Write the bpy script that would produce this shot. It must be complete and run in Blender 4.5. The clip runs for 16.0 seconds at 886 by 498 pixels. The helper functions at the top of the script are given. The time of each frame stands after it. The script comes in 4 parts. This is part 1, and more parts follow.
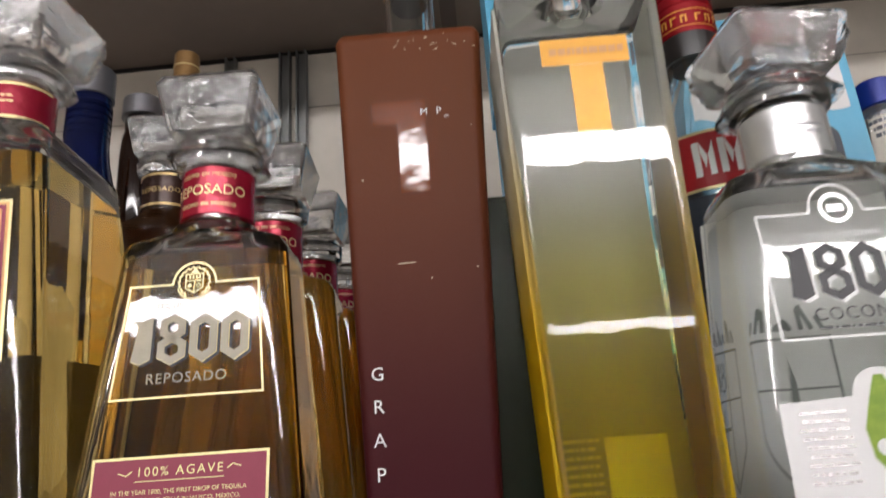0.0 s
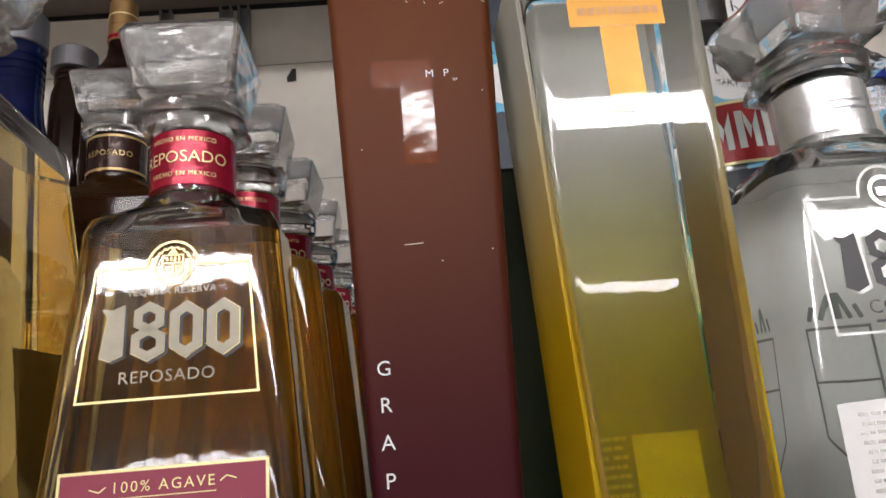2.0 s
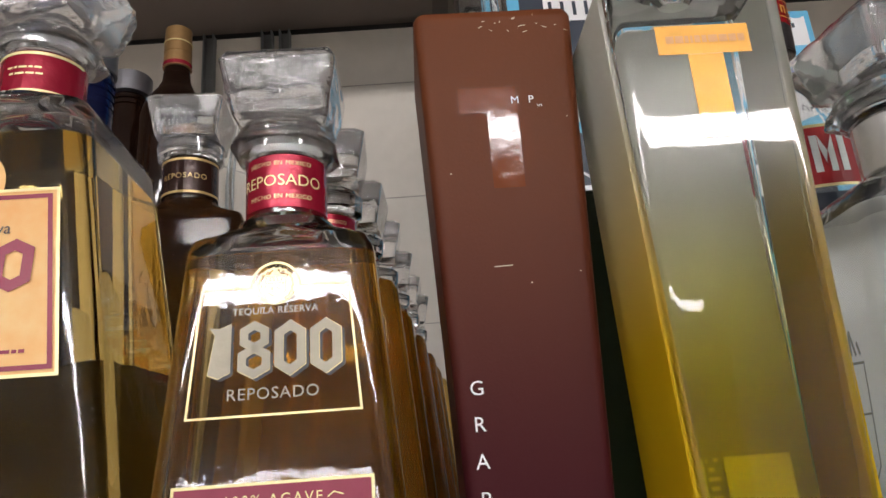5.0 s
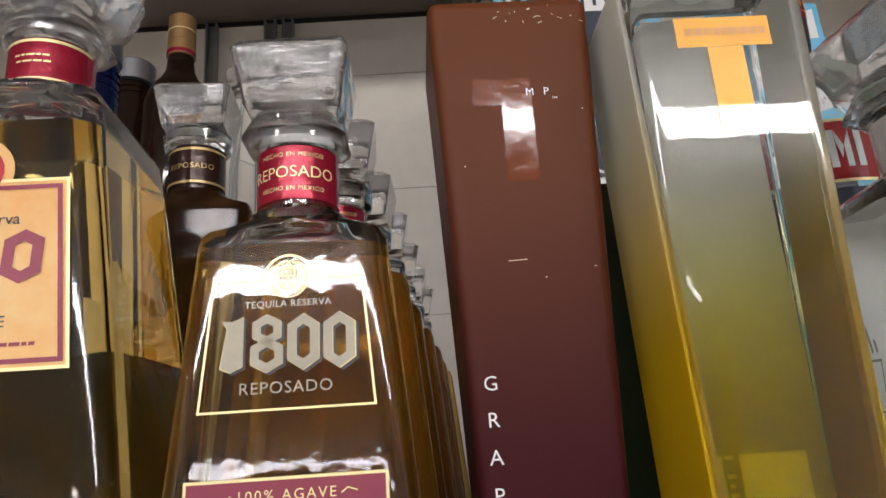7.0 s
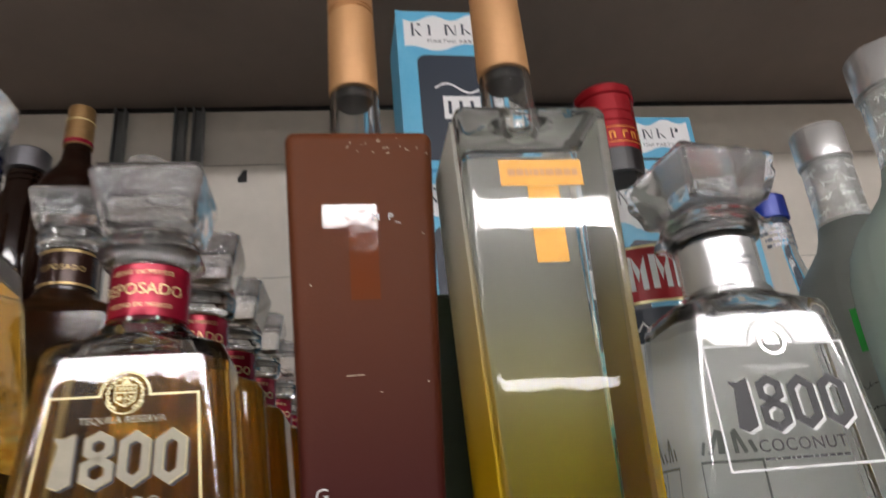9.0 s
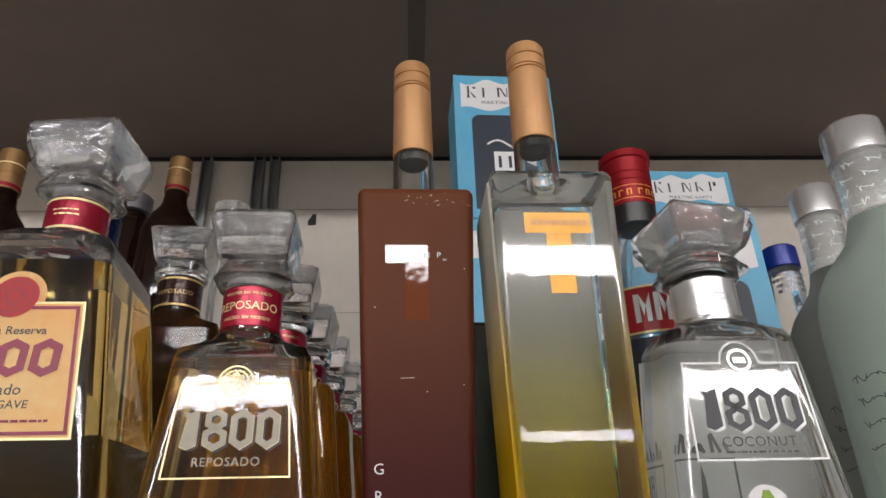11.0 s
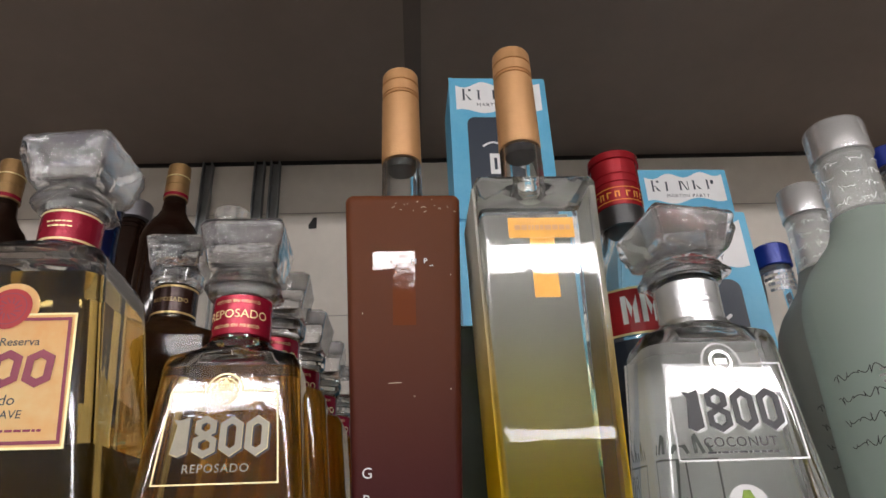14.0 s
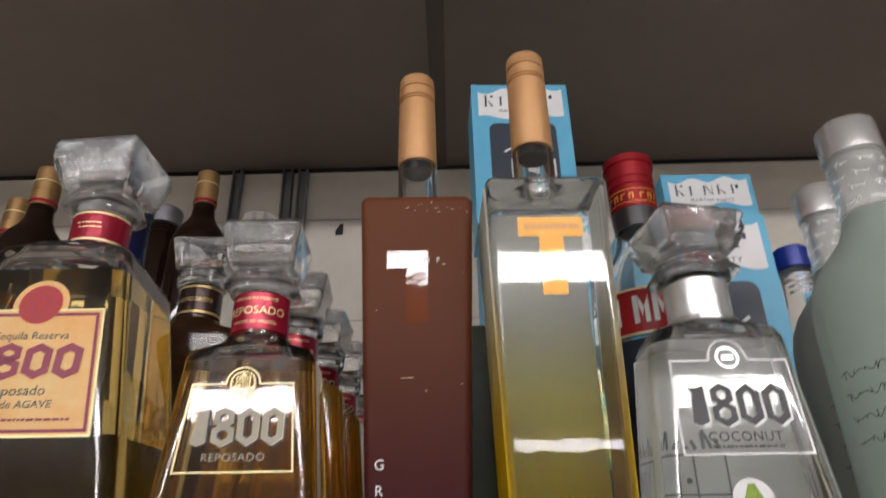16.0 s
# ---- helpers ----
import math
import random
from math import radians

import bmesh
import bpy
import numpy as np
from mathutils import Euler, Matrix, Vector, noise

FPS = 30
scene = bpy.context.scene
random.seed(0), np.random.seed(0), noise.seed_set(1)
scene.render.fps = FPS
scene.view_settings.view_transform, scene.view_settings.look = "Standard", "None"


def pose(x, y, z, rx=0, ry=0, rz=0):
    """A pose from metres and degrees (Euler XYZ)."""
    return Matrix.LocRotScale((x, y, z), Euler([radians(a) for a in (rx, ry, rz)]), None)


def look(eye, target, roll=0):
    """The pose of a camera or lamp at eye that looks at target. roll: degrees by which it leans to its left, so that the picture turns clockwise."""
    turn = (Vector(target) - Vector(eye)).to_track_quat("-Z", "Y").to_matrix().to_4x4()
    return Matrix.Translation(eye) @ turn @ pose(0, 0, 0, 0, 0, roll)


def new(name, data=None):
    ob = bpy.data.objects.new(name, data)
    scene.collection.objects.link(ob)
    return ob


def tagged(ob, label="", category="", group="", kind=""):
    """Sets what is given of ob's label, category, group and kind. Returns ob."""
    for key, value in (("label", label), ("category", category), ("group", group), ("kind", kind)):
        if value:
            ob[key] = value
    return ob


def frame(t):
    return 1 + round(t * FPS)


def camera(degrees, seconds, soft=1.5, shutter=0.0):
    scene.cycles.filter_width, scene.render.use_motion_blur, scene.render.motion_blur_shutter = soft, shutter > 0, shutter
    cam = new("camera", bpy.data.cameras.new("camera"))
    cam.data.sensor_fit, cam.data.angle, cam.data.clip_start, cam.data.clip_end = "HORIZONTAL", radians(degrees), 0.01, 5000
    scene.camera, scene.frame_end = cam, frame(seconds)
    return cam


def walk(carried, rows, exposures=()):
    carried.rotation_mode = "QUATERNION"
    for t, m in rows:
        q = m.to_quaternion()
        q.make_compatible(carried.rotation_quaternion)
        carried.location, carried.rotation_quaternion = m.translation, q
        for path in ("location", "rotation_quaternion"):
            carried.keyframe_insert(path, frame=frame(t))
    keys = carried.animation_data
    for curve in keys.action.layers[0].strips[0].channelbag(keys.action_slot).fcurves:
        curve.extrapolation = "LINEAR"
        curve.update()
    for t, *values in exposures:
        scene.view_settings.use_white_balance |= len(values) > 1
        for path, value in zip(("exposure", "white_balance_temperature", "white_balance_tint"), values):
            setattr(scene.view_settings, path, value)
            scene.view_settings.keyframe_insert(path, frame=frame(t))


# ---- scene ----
cam = camera(62.7, 16.0, shutter=0.5)
PATH = [
    (0, (0.036, 0.064, 1.521), (-0.007, 1.948, 2.188), -4.0),
    (0.5, (0.01, 0.093, 1.522), (0.067, 2.004, 2.107), -5.0),
    (1, (-0.001, 0.102, 1.533), (0.118, 2.022, 2.08), -4.9),
    (1.5, (0.002, 0.099, 1.531), (0.131, 2.02, 2.073), -4.4),
    (2, (0.006, 0.091, 1.538), (0.146, 2.005, 2.103), -5.1),
    (2.5, (0.004, 0.089, 1.538), (0.114, 1.997, 2.129), -5.4),
    (3, (0.0, 0.086, 1.539), (0.105, 1.995, 2.124), -5.2),
    (3.5, (-0.008, 0.087, 1.54), (0.099, 1.998, 2.123), -5.1),
    (4, (-0.014, 0.088, 1.538), (0.089, 1.995, 2.131), -4.2),
    (4.2, (-0.017, 0.087, 1.539), (0.084, 1.989, 2.149), -4.2),
    (6.3, (-0.023, 0.086, 1.538), (0.056, 1.983, 2.167), -4.6),
    (6.5, (-0.024, 0.086, 1.538), (0.063, 1.987, 2.156), -4.3),
    (7, (-0.026, 0.089, 1.541), (0.067, 1.995, 2.141), -4.0),
    (7.5, (-0.02, 0.086, 1.534), (0.127, 1.991, 2.124), -4.9),
    (8, (0.003, 0.114, 1.53), (0.353, 1.998, 2.106), -4.9),
    (8.5, (0.01, 0.096, 1.555), (0.371, 1.938, 2.243), -6.5),
    (9, (0.006, 0.061, 1.546), (0.31, 1.875, 2.332), -5.3),
    (9.5, (-0.006, 0.018, 1.543), (0.172, 1.792, 2.449), -3.5),
    (10, (-0.005, -0.011, 1.509), (0.158, 1.755, 2.433), -1.7),
    (12.3, (0.016, -0.013, 1.504), (0.139, 1.778, 2.387), -2.3),
    (12.5, (0.015, -0.016, 1.503), (0.135, 1.767, 2.403), -2.2),
    (13, (0.015, -0.016, 1.507), (0.132, 1.758, 2.423), -2.8),
    (13.5, (0.009, -0.021, 1.506), (0.123, 1.749, 2.43), -1.9),
    (14, (0.016, -0.019, 1.507), (0.143, 1.759, 2.413), -2.5),
    (14.5, (0.009, -0.017, 1.499), (0.113, 1.774, 2.383), -1.9),
    (15, (0.021, -0.029, 1.495), (0.076, 1.78, 2.346), -1.8),
    (15.5, (0.027, -0.029, 1.49), (0.011, 1.78, 2.342), -2.2),
    (16, (0.026, -0.026, 1.497), (0.068, 1.744, 2.428), -1.3),
]
walk(cam, [(t, look(eye, target, roll)) for t, eye, target, roll in PATH],
     exposures=((0, 0.96), (4.2, 1.0), (7, 0.95), (8, 0.90), (9.5, 0.74), (16, 0.72)))

# ---- light ----
world = bpy.data.worlds.new("world")
scene.world = world
world.use_nodes = True
world.node_tree.nodes["Background"].inputs[0].default_value = (0.9, 0.95, 1.0, 1)
world.node_tree.nodes["Background"].inputs[1].default_value = 0.02
LAMP_POWER = 17.0

SHELF = 1.495      # top of the shelf board
SOFFIT = 2.235    # underside of the dark soffit
WALL_TURN = -1.6   # the back wall is not quite square to the bottles


# ---- materials ----
def material(name, color, rough=0.5, metal=0.0, transmission=0.0, ior=1.45, coat=0.0, coat_rough=0.05, vary=0.0, vary_scale=60.0,
             bump=0.0, bump_scale=200.0, stretch=1.0, emission=0.0, color2=None):
    """A Principled material; vary mixes towards color2 by noise at two scales, bump adds fine relief."""
    m = bpy.data.materials.new(name)
    m.use_nodes = True
    nt = m.node_tree
    p = nt.nodes["Principled BSDF"]
    p.inputs["Base Color"].default_value = (*color, 1)
    p.inputs["Roughness"].default_value = rough
    p.inputs["Metallic"].default_value = metal
    p.inputs["Transmission Weight"].default_value = transmission
    p.inputs["IOR"].default_value = ior
    p.inputs["Coat Weight"].default_value = coat
    p.inputs["Coat Roughness"].default_value = coat_rough
    tc = nt.nodes.new("ShaderNodeTexCoord")
    if vary:
        n1 = nt.nodes.new("ShaderNodeTexNoise")
        n1.inputs["Scale"].default_value, n1.inputs["Detail"].default_value = vary_scale, 4
        n2 = nt.nodes.new("ShaderNodeTexNoise")
        n2.inputs["Scale"].default_value, n2.inputs["Detail"].default_value = vary_scale * 9, 3
        add = nt.nodes.new("ShaderNodeMath")
        add.operation = "MULTIPLY_ADD"
        add.inputs[1].default_value = 0.35
        ramp = nt.nodes.new("ShaderNodeMapRange")
        ramp.inputs["From Min"].default_value, ramp.inputs["From Max"].default_value = 0.45, 0.9
        ramp.inputs["To Max"].default_value = vary
        mix = nt.nodes.new("ShaderNodeMix")
        mix.data_type = "RGBA"
        c2 = color2 or tuple(c * 0.55 for c in color)
        mix.inputs[6].default_value, mix.inputs[7].default_value = (*color, 1), (*c2, 1)
        nt.links.new(tc.outputs["Object"], n1.inputs["Vector"])
        nt.links.new(tc.outputs["Object"], n2.inputs["Vector"])
        nt.links.new(n2.outputs["Fac"], add.inputs[0])
        nt.links.new(n1.outputs["Fac"], add.inputs[2])
        nt.links.new(add.outputs[0], ramp.inputs["Value"])
        nt.links.new(ramp.outputs[0], mix.inputs[0])
        nt.links.new(mix.outputs[2], p.inputs["Base Color"])
    if bump:
        nb = nt.nodes.new("ShaderNodeTexNoise")
        nb.inputs["Scale"].default_value, nb.inputs["Detail"].default_value = bump_scale, 3
        b = nt.nodes.new("ShaderNodeBump")
        b.inputs["Strength"].default_value, b.inputs["Distance"].default_value = bump, 0.001
        mp = nt.nodes.new("ShaderNodeMapping")
        mp.inputs["Scale"].default_value = (1, 1, stretch)
        nt.links.new(tc.outputs["Object"], mp.inputs["Vector"])
        nt.links.new(mp.outputs[0], nb.inputs["Vector"])
        nt.links.new(nb.outputs["Fac"], b.inputs["Height"])
        nt.links.new(b.outputs[0], p.inputs["Normal"])
    if emission:
        p.inputs["Emission Color"].default_value = (1.03, 0.985, 0.99, 1)
        p.inputs["Emission Strength"].default_value = emission
    return m


def gradient(m, low, high, z0, z1):
    """Colours a material by its height on the bottle: a sprayed fade from low to high."""
    nt = m.node_tree
    p = nt.nodes["Principled BSDF"]
    tc = nt.nodes.new("ShaderNodeTexCoord")
    sep = nt.nodes.new("ShaderNodeSeparateXYZ")
    r = nt.nodes.new("ShaderNodeMapRange")
    r.interpolation_type = "SMOOTHSTEP"
    r.inputs["From Min"].default_value, r.inputs["From Max"].default_value = z0, z1
    mix = nt.nodes.new("ShaderNodeMix")
    mix.data_type = "RGBA"
    mix.inputs[6].default_value, mix.inputs[7].default_value = (*low, 1), (*high, 1)
    nt.links.new(tc.outputs["Object"], sep.inputs[0])
    nt.links.new(sep.outputs["Z"], r.inputs["Value"])
    nt.links.new(r.outputs[0], mix.inputs[0])
    nt.links.new(mix.outputs[2], p.inputs["Base Color"])
    return m



def see_through(m, amount):
    """Mixes a thin translucent layer into a coating, so that light from behind shines through it."""
    nt = m.node_tree
    p = nt.nodes["Principled BSDF"]
    tr = nt.nodes.new("ShaderNodeBsdfTranslucent")
    mix = nt.nodes.new("ShaderNodeMixShader")
    mix.inputs[0].default_value = amount
    for link in list(p.inputs["Base Color"].links):
        nt.links.new(link.from_socket, tr.inputs["Color"])
    nt.links.new(p.outputs[0], mix.inputs[1])
    nt.links.new(tr.outputs[0], mix.inputs[2])
    nt.links.new(mix.outputs[0], nt.nodes["Material Output"].inputs["Surface"])


GLASS = material("clear_glass", (0.97, 0.98, 0.97), 0.012, transmission=1, ior=1.52, coat=0.35, coat_rough=0.17, bump=0.042, bump_scale=50)
NECK_GLASS = material("hazy_neck_glass", (0.93, 0.95, 0.94), 0.10, transmission=0.75, ior=1.4, coat=0.4, coat_rough=0.08)
AMBER_BOTTLE = material("polished_clear_glass", (0.97, 0.98, 0.97), 0.012, transmission=1, ior=1.52, coat=0.12, coat_rough=0.17, bump=0.13, bump_scale=60)
STOPPER_GLASS = material("pressed_glass", (0.98, 0.98, 0.985), 0.012, transmission=0.94, ior=1.46, coat=0.6, coat_rough=0.04, bump=0.45, bump_scale=80, stretch=2.5)
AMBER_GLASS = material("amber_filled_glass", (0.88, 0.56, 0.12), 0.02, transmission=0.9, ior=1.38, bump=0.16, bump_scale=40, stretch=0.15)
FILM = material("wrinkled_cellophane", (0.98, 0.98, 0.985), 0.01, transmission=0.965, ior=1.15, coat=1.0, coat_rough=0.02, bump=1.6, bump_scale=70, stretch=3.0)
TEQUILA = material("tequila_amber", (0.95, 0.67, 0.23), 0.0, transmission=0.985, ior=1.02)
TEQUILA_GOLD = material("tequila_gold", (0.97, 0.71, 0.24), 0.0, transmission=0.985, ior=1.02)
SPIRIT = material("clear_spirit", (0.985, 0.99, 0.985), 0.0, transmission=1, ior=1.005)
CITRUS = gradient(material("citrus_spirit", (0.9, 0.8, 0.1), 0.0, transmission=1, ior=1.005), (0.96, 0.89, 0.06), (0.97, 0.98, 0.94), 0.04, 0.165)
CITRUS_COAT = gradient(material("citrus_rear_coating", (0.9, 0.8, 0.1), 0.5, transmission=0.22, ior=1.35), (0.56, 0.45, 0.015), (0.97, 0.97, 0.94), 0.03, 0.160)
CITRUS_SIDE = gradient(material("citrus_side_coating", (0.9, 0.8, 0.1), 0.45, ior=1.35), (0.92, 0.66, 0.02), (0.92, 0.92, 0.86), 0.075, 0.195)
see_through(CITRUS_SIDE, 0.6)
MILKY = material("milky_rear_face", (0.97, 0.99, 0.96), 0.5, transmission=0.0, ior=1.35, vary=0.3, vary_scale=14, color2=(0.70, 0.78, 0.73))
GRAPE = gradient(material("grape_coating", (0.2, 0.05, 0.04), 0.42, ior=1.22, bump=0.08, bump_scale=900), (0.050, 0.0075, 0.012), (0.125, 0.037, 0.013), 0.02, 0.21)
GRAPE_CLEAR = material("grape_clear_window", (0.17, 0.042, 0.012), 0.07, coat=0.3, bump=0.6, bump_scale=32)
FROST = material("frosted_glass", (0.54, 0.63, 0.58), 0.42, transmission=0.55, ior=1.3, vary=0.3, vary_scale=6, color2=(0.42, 0.59, 0.50))
FROST_GREY = material("frosted_grey_glass", (0.30, 0.33, 0.31), 0.40, transmission=0.55, ior=1.3, vary=0.3, vary_scale=6)
BROWN_GLASS = material("dark_brown_glass", (0.018, 0.007, 0.004), 0.06, transmission=0.4, ior=1.45)
BLUE_GLASS = material("blue_glass", (0.003, 0.010, 0.085), 0.04, transmission=0.6, ior=1.45)
GOLD_CAP = material("gold_foil_cap", (0.60, 0.33, 0.145), 0.46, metal=0.30, vary=0.2, vary_scale=70, bump=0.12, bump_scale=400)
# Gold of the back caps, darkened in its colour for the soffit's shade.
SHADED_GOLD = material("shaded_gold_foil", (0.34, 0.20, 0.08), 0.36, metal=0.6, vary=0.4, vary_scale=120)
GREY_CAP = material("dull_grey_metal", (0.21, 0.21, 0.23), 0.32, metal=0.7, vary=0.3, vary_scale=90)
GOLD_PRINT = material("gold_print", (0.86, 0.74, 0.38), 0.35, metal=0.3)
CREAM_PRINT = material("cream_print", (0.80, 0.74, 0.55), 0.45, vary=0.3, vary_scale=150)
SILVER_PRINT = material("white_print", (0.88, 0.90, 0.90), 0.35)
MARK_TAN = material("tan_grey_print", (0.46, 0.42, 0.32), 0.45, vary=0.3, vary_scale=200)
DARK_PRINT = material("charcoal_print", (0.05, 0.05, 0.055), 0.4)
T_GOLD = material("orange_gold_foil", (0.74, 0.37, 0.045), 0.34, metal=0.2, vary=0.2, vary_scale=90, coat=1.0, coat_rough=0.02)
MAGENTA = material("magenta_label", (0.30, 0.035, 0.075), 0.4, vary=0.25, vary_scale=140)
RED_FOIL = material("red_foil", (0.34, 0.012, 0.036), 0.22, metal=0.35, bump=0.5, bump_scale=170)
RED_CAP = material("red_screw_cap", (0.36, 0.012, 0.02), 0.25, metal=0.4, vary=0.3, vary_scale=90)
RED_LABEL = material("red_label", (0.45, 0.015, 0.02), 0.4)
SILVER_FOIL = material("silver_foil", (0.72, 0.72, 0.73), 0.26, metal=0.7, bump=0.3, bump_scale=170)
SILVER_CAP = material("brushed_aluminium_cap", (0.84, 0.84, 0.84), 0.27, metal=0.75, vary=0.2, vary_scale=120)
BLACK = material("black_plastic", (0.015, 0.014, 0.014), 0.3)
DEEP_AMBER = material("deep_amber_filled_glass", (0.13, 0.048, 0.012), 0.13, transmission=0.85, ior=1.35, bump=0.1, bump_scale=40, stretch=0.15)
ETCHED = material("etched_grey", (0.30, 0.34, 0.31), 0.5, vary=0.3, vary_scale=150)
COLLAR_BROWN = material("dark_brown_foil", (0.040, 0.016, 0.011), 0.22, metal=0.3, bump=0.4, bump_scale=170)
OLD_GOLD = material("old_gold_print", (0.60, 0.42, 0.17), 0.35, metal=0.5)
BLUE_CAP = material("blue_cap", (0.012, 0.03, 0.24), 0.25, metal=0.2)
PAPER = material("cream_paper_label", (0.82, 0.60, 0.27), 0.45, vary=0.8, vary_scale=22, color2=(0.80, 0.36, 0.10))
PAPER_WHITE = material("white_paper", (0.82, 0.82, 0.83), 0.5, vary=0.1, vary_scale=50)
BLUE_BOX = material("sky_blue_card", (0.10, 0.42, 0.66), 0.4, vary=0.35, vary_scale=25, color2=(0.25, 0.60, 0.78))
NAVY_PRINT = material("navy_print", (0.03, 0.04, 0.06), 0.4)
YELLOW_STICKER = material("yellow_sticker", (0.95, 0.82, 0.03), 0.5)
GREEN_PRINT = material("green_print", (0.30, 0.42, 0.05), 0.5, vary=0.7, vary_scale=220, color2=(0.10, 0.22, 0.02))
DARK_GREEN = material("dark_green_card", (0.035, 0.055, 0.02), 0.35, vary=0.5, vary_scale=30)
GREEN_STICKER = material("bright_green_sticker", (0.02, 0.45, 0.05), 0.5)
WALL = material("cream_painted_wall", (0.68, 0.63, 0.56), 0.7, vary=0.35, vary_scale=5, bump=0.2, bump_scale=90)
SOFFIT_PAINT = material("dark_brown_soffit", (0.20, 0.158, 0.132), 0.6, vary=0.35, vary_scale=4, bump=0.2, bump_scale=60)
SOFFIT_JOINT = material("soffit_joint", (0.11, 0.088, 0.074), 0.6, vary=0.3, vary_scale=8)
JOINT_GREY = material("grey_joint_filler", (0.42, 0.39, 0.35), 0.8, vary=0.6, vary_scale=14)
STEEL = material("grey_steel_channel", (0.26, 0.27, 0.27), 0.42, metal=0.5, vary=0.4, vary_scale=20)
SHELF_BOARD = material("grey_shelf_laminate", (0.42, 0.40, 0.37), 0.4, vary=0.4, vary_scale=15)
# Unseen walls and floor, kept pale to bounce light under the soffit.
ROOM_WALL = material("store_wall_paint", (0.74, 0.72, 0.68), 0.8, vary=0.2, vary_scale=2)
ROOM_FLOOR = material("store_floor_tile", (0.74, 0.70, 0.65), 0.35, vary=0.3, vary_scale=3)
# Unseen ceiling and far wall, coloured dark to dim what the glass reflects.
ROOM_CEILING = material("store_ceiling", (0.30, 0.29, 0.28), 0.8, vary=0.2, vary_scale=3)
DARK_FAR_WALL = material("darkened_far_wall", (0.30, 0.27, 0.24), 0.8, vary=0.5, vary_scale=1.5)
LAMP_WHITE = material("white_enamel", (0.8, 0.8, 0.8), 0.4)
DIFFUSER_FAR = material("lit_diffuser_far", (0.9, 0.9, 0.9), 0.5, emission=LAMP_POWER * 0.5)
DIFFUSER = material("lit_diffuser", (0.9, 0.9, 0.9), 0.5, emission=LAMP_POWER)


# ---- mesh helpers ----
def mesh_of(name, bm, mat, smooth=True, angle=35):
    me = bpy.data.meshes.new(name)
    bm.to_mesh(me)
    bm.free()
    me.materials.append(mat)
    if smooth:
        me.shade_smooth()
        me.set_sharp_from_angle(angle=radians(angle))
    return me


def part(name, bm, mat, parent, label="", smooth=True):
    ob = new(name, mesh_of(name, bm, mat, smooth))
    ob.parent = parent
    return tagged(ob, label)


def thing(name, label, category, at=(0, 0, 0), turn=0, group="", kind=""):
    ob = new(name)
    ob.empty_display_size = 0.02
    ob.matrix_world = pose(*at, 0, 0, turn)
    return tagged(ob, label, category, group, kind)


def ring(hx, hy, r, seg=6, edge=0.0):
    """A rounded rectangle, counter-clockwise from above; edge keeps the flats flat with a point beside each corner."""
    r = min(r, hx, hy)
    pts = []
    for k, (sx, sy) in enumerate(((1, 1), (-1, 1), (-1, -1), (1, -1))):
        arc_ = []
        for i in range(seg + 1):
            a = radians(90 * k + 90 * i / seg)
            arc_.append((sx * (hx - r) + r * math.cos(a), sy * (hy - r) + r * math.sin(a)))
        if edge:
            a0, a1 = radians(90 * k), radians(90 * k + 90)
            room = (hy - r if k % 2 == 0 else hx - r), (hx - r if k % 2 == 0 else hy - r)
            e0, e1 = max(1e-5, min(edge, room[0] * 0.4)), max(1e-5, min(edge, room[1] * 0.4))
            arc_ = [(arc_[0][0] + e0 * math.sin(a0), arc_[0][1] - e0 * math.cos(a0))] + arc_ + [(arc_[-1][0] - e1 * math.sin(a1), arc_[-1][1] + e1 * math.cos(a1))]
        pts += arc_
    return pts


def loft(sections, seg=6, inward=False, bm=None, caps=True, edge=0.0015):
    """A closed skin through rounded-rectangle sections (z, hx, hy, corner radius); long spans get loops near their ends."""
    bm = bm or bmesh.new()
    full = [sections[0]]
    for a, b in zip(sections, sections[1:]):
        d = b[0] - a[0]
        if edge and abs(d) > 0.008:
            for k in (0.0012 / abs(d), 1 - 0.0012 / abs(d)):
                full.append(tuple(p + (q - p) * k for p, q in zip(a, b)))
        full.append(b)
    rings = []
    for z, hx, hy, r in full:
        rings.append([bm.verts.new((x, y, z)) for x, y in ring(hx, hy, r, seg, edge)])
    n = len(rings[0])
    for a, b in zip(rings, rings[1:]):
        for i in range(n):
            q = [a[i], a[(i + 1) % n], b[(i + 1) % n], b[i]]
            bm.faces.new(q[::-1] if inward else q)
    if caps:
        bm.faces.new(rings[0] if inward else rings[0][::-1])
        bm.faces.new(rings[-1][::-1] if inward else rings[-1])
    return bm


def round_loft(profile, seg=8, **kw):
    """The same for a turned shape: (z, radius)."""
    return loft([(z, r, r, r) for z, r in profile], seg, edge=0.0, **kw)


def band(r, z0, z1, seg=8, thick=0.0006, soft=0.0003):
    return round_loft([(z0, r - thick), (z0 + soft, r), (z1 - soft, r), (z1, r - thick)], seg)


def box(x0, x1, y0, y1, z0, z1, bevel=0.0, bm=None):
    bm = bm or bmesh.new()
    g = bmesh.ops.create_cube(bm, size=1, matrix=Matrix.Translation(((x0 + x1) / 2, (y0 + y1) / 2, (z0 + z1) / 2)) @ Matrix.Diagonal((x1 - x0, y1 - y0, z1 - z0, 1)))
    if bevel:
        edges = list({e for v in g["verts"] for e in v.link_edges})
        bmesh.ops.bevel(bm, geom=edges, offset=bevel, segments=2, affect="EDGES")
    return bm


def face_frame(y_base, lean, z_base=0.0):
    """Places flat prints: u to the right, v up along a face that leans back by lean degrees, n out of it."""
    a = radians(lean)
    return Matrix(((1, 0, 0, 0), (0, math.sin(a), -math.cos(a), y_base), (0, math.cos(a), math.sin(a), z_base), (0, 0, 0, 1)))


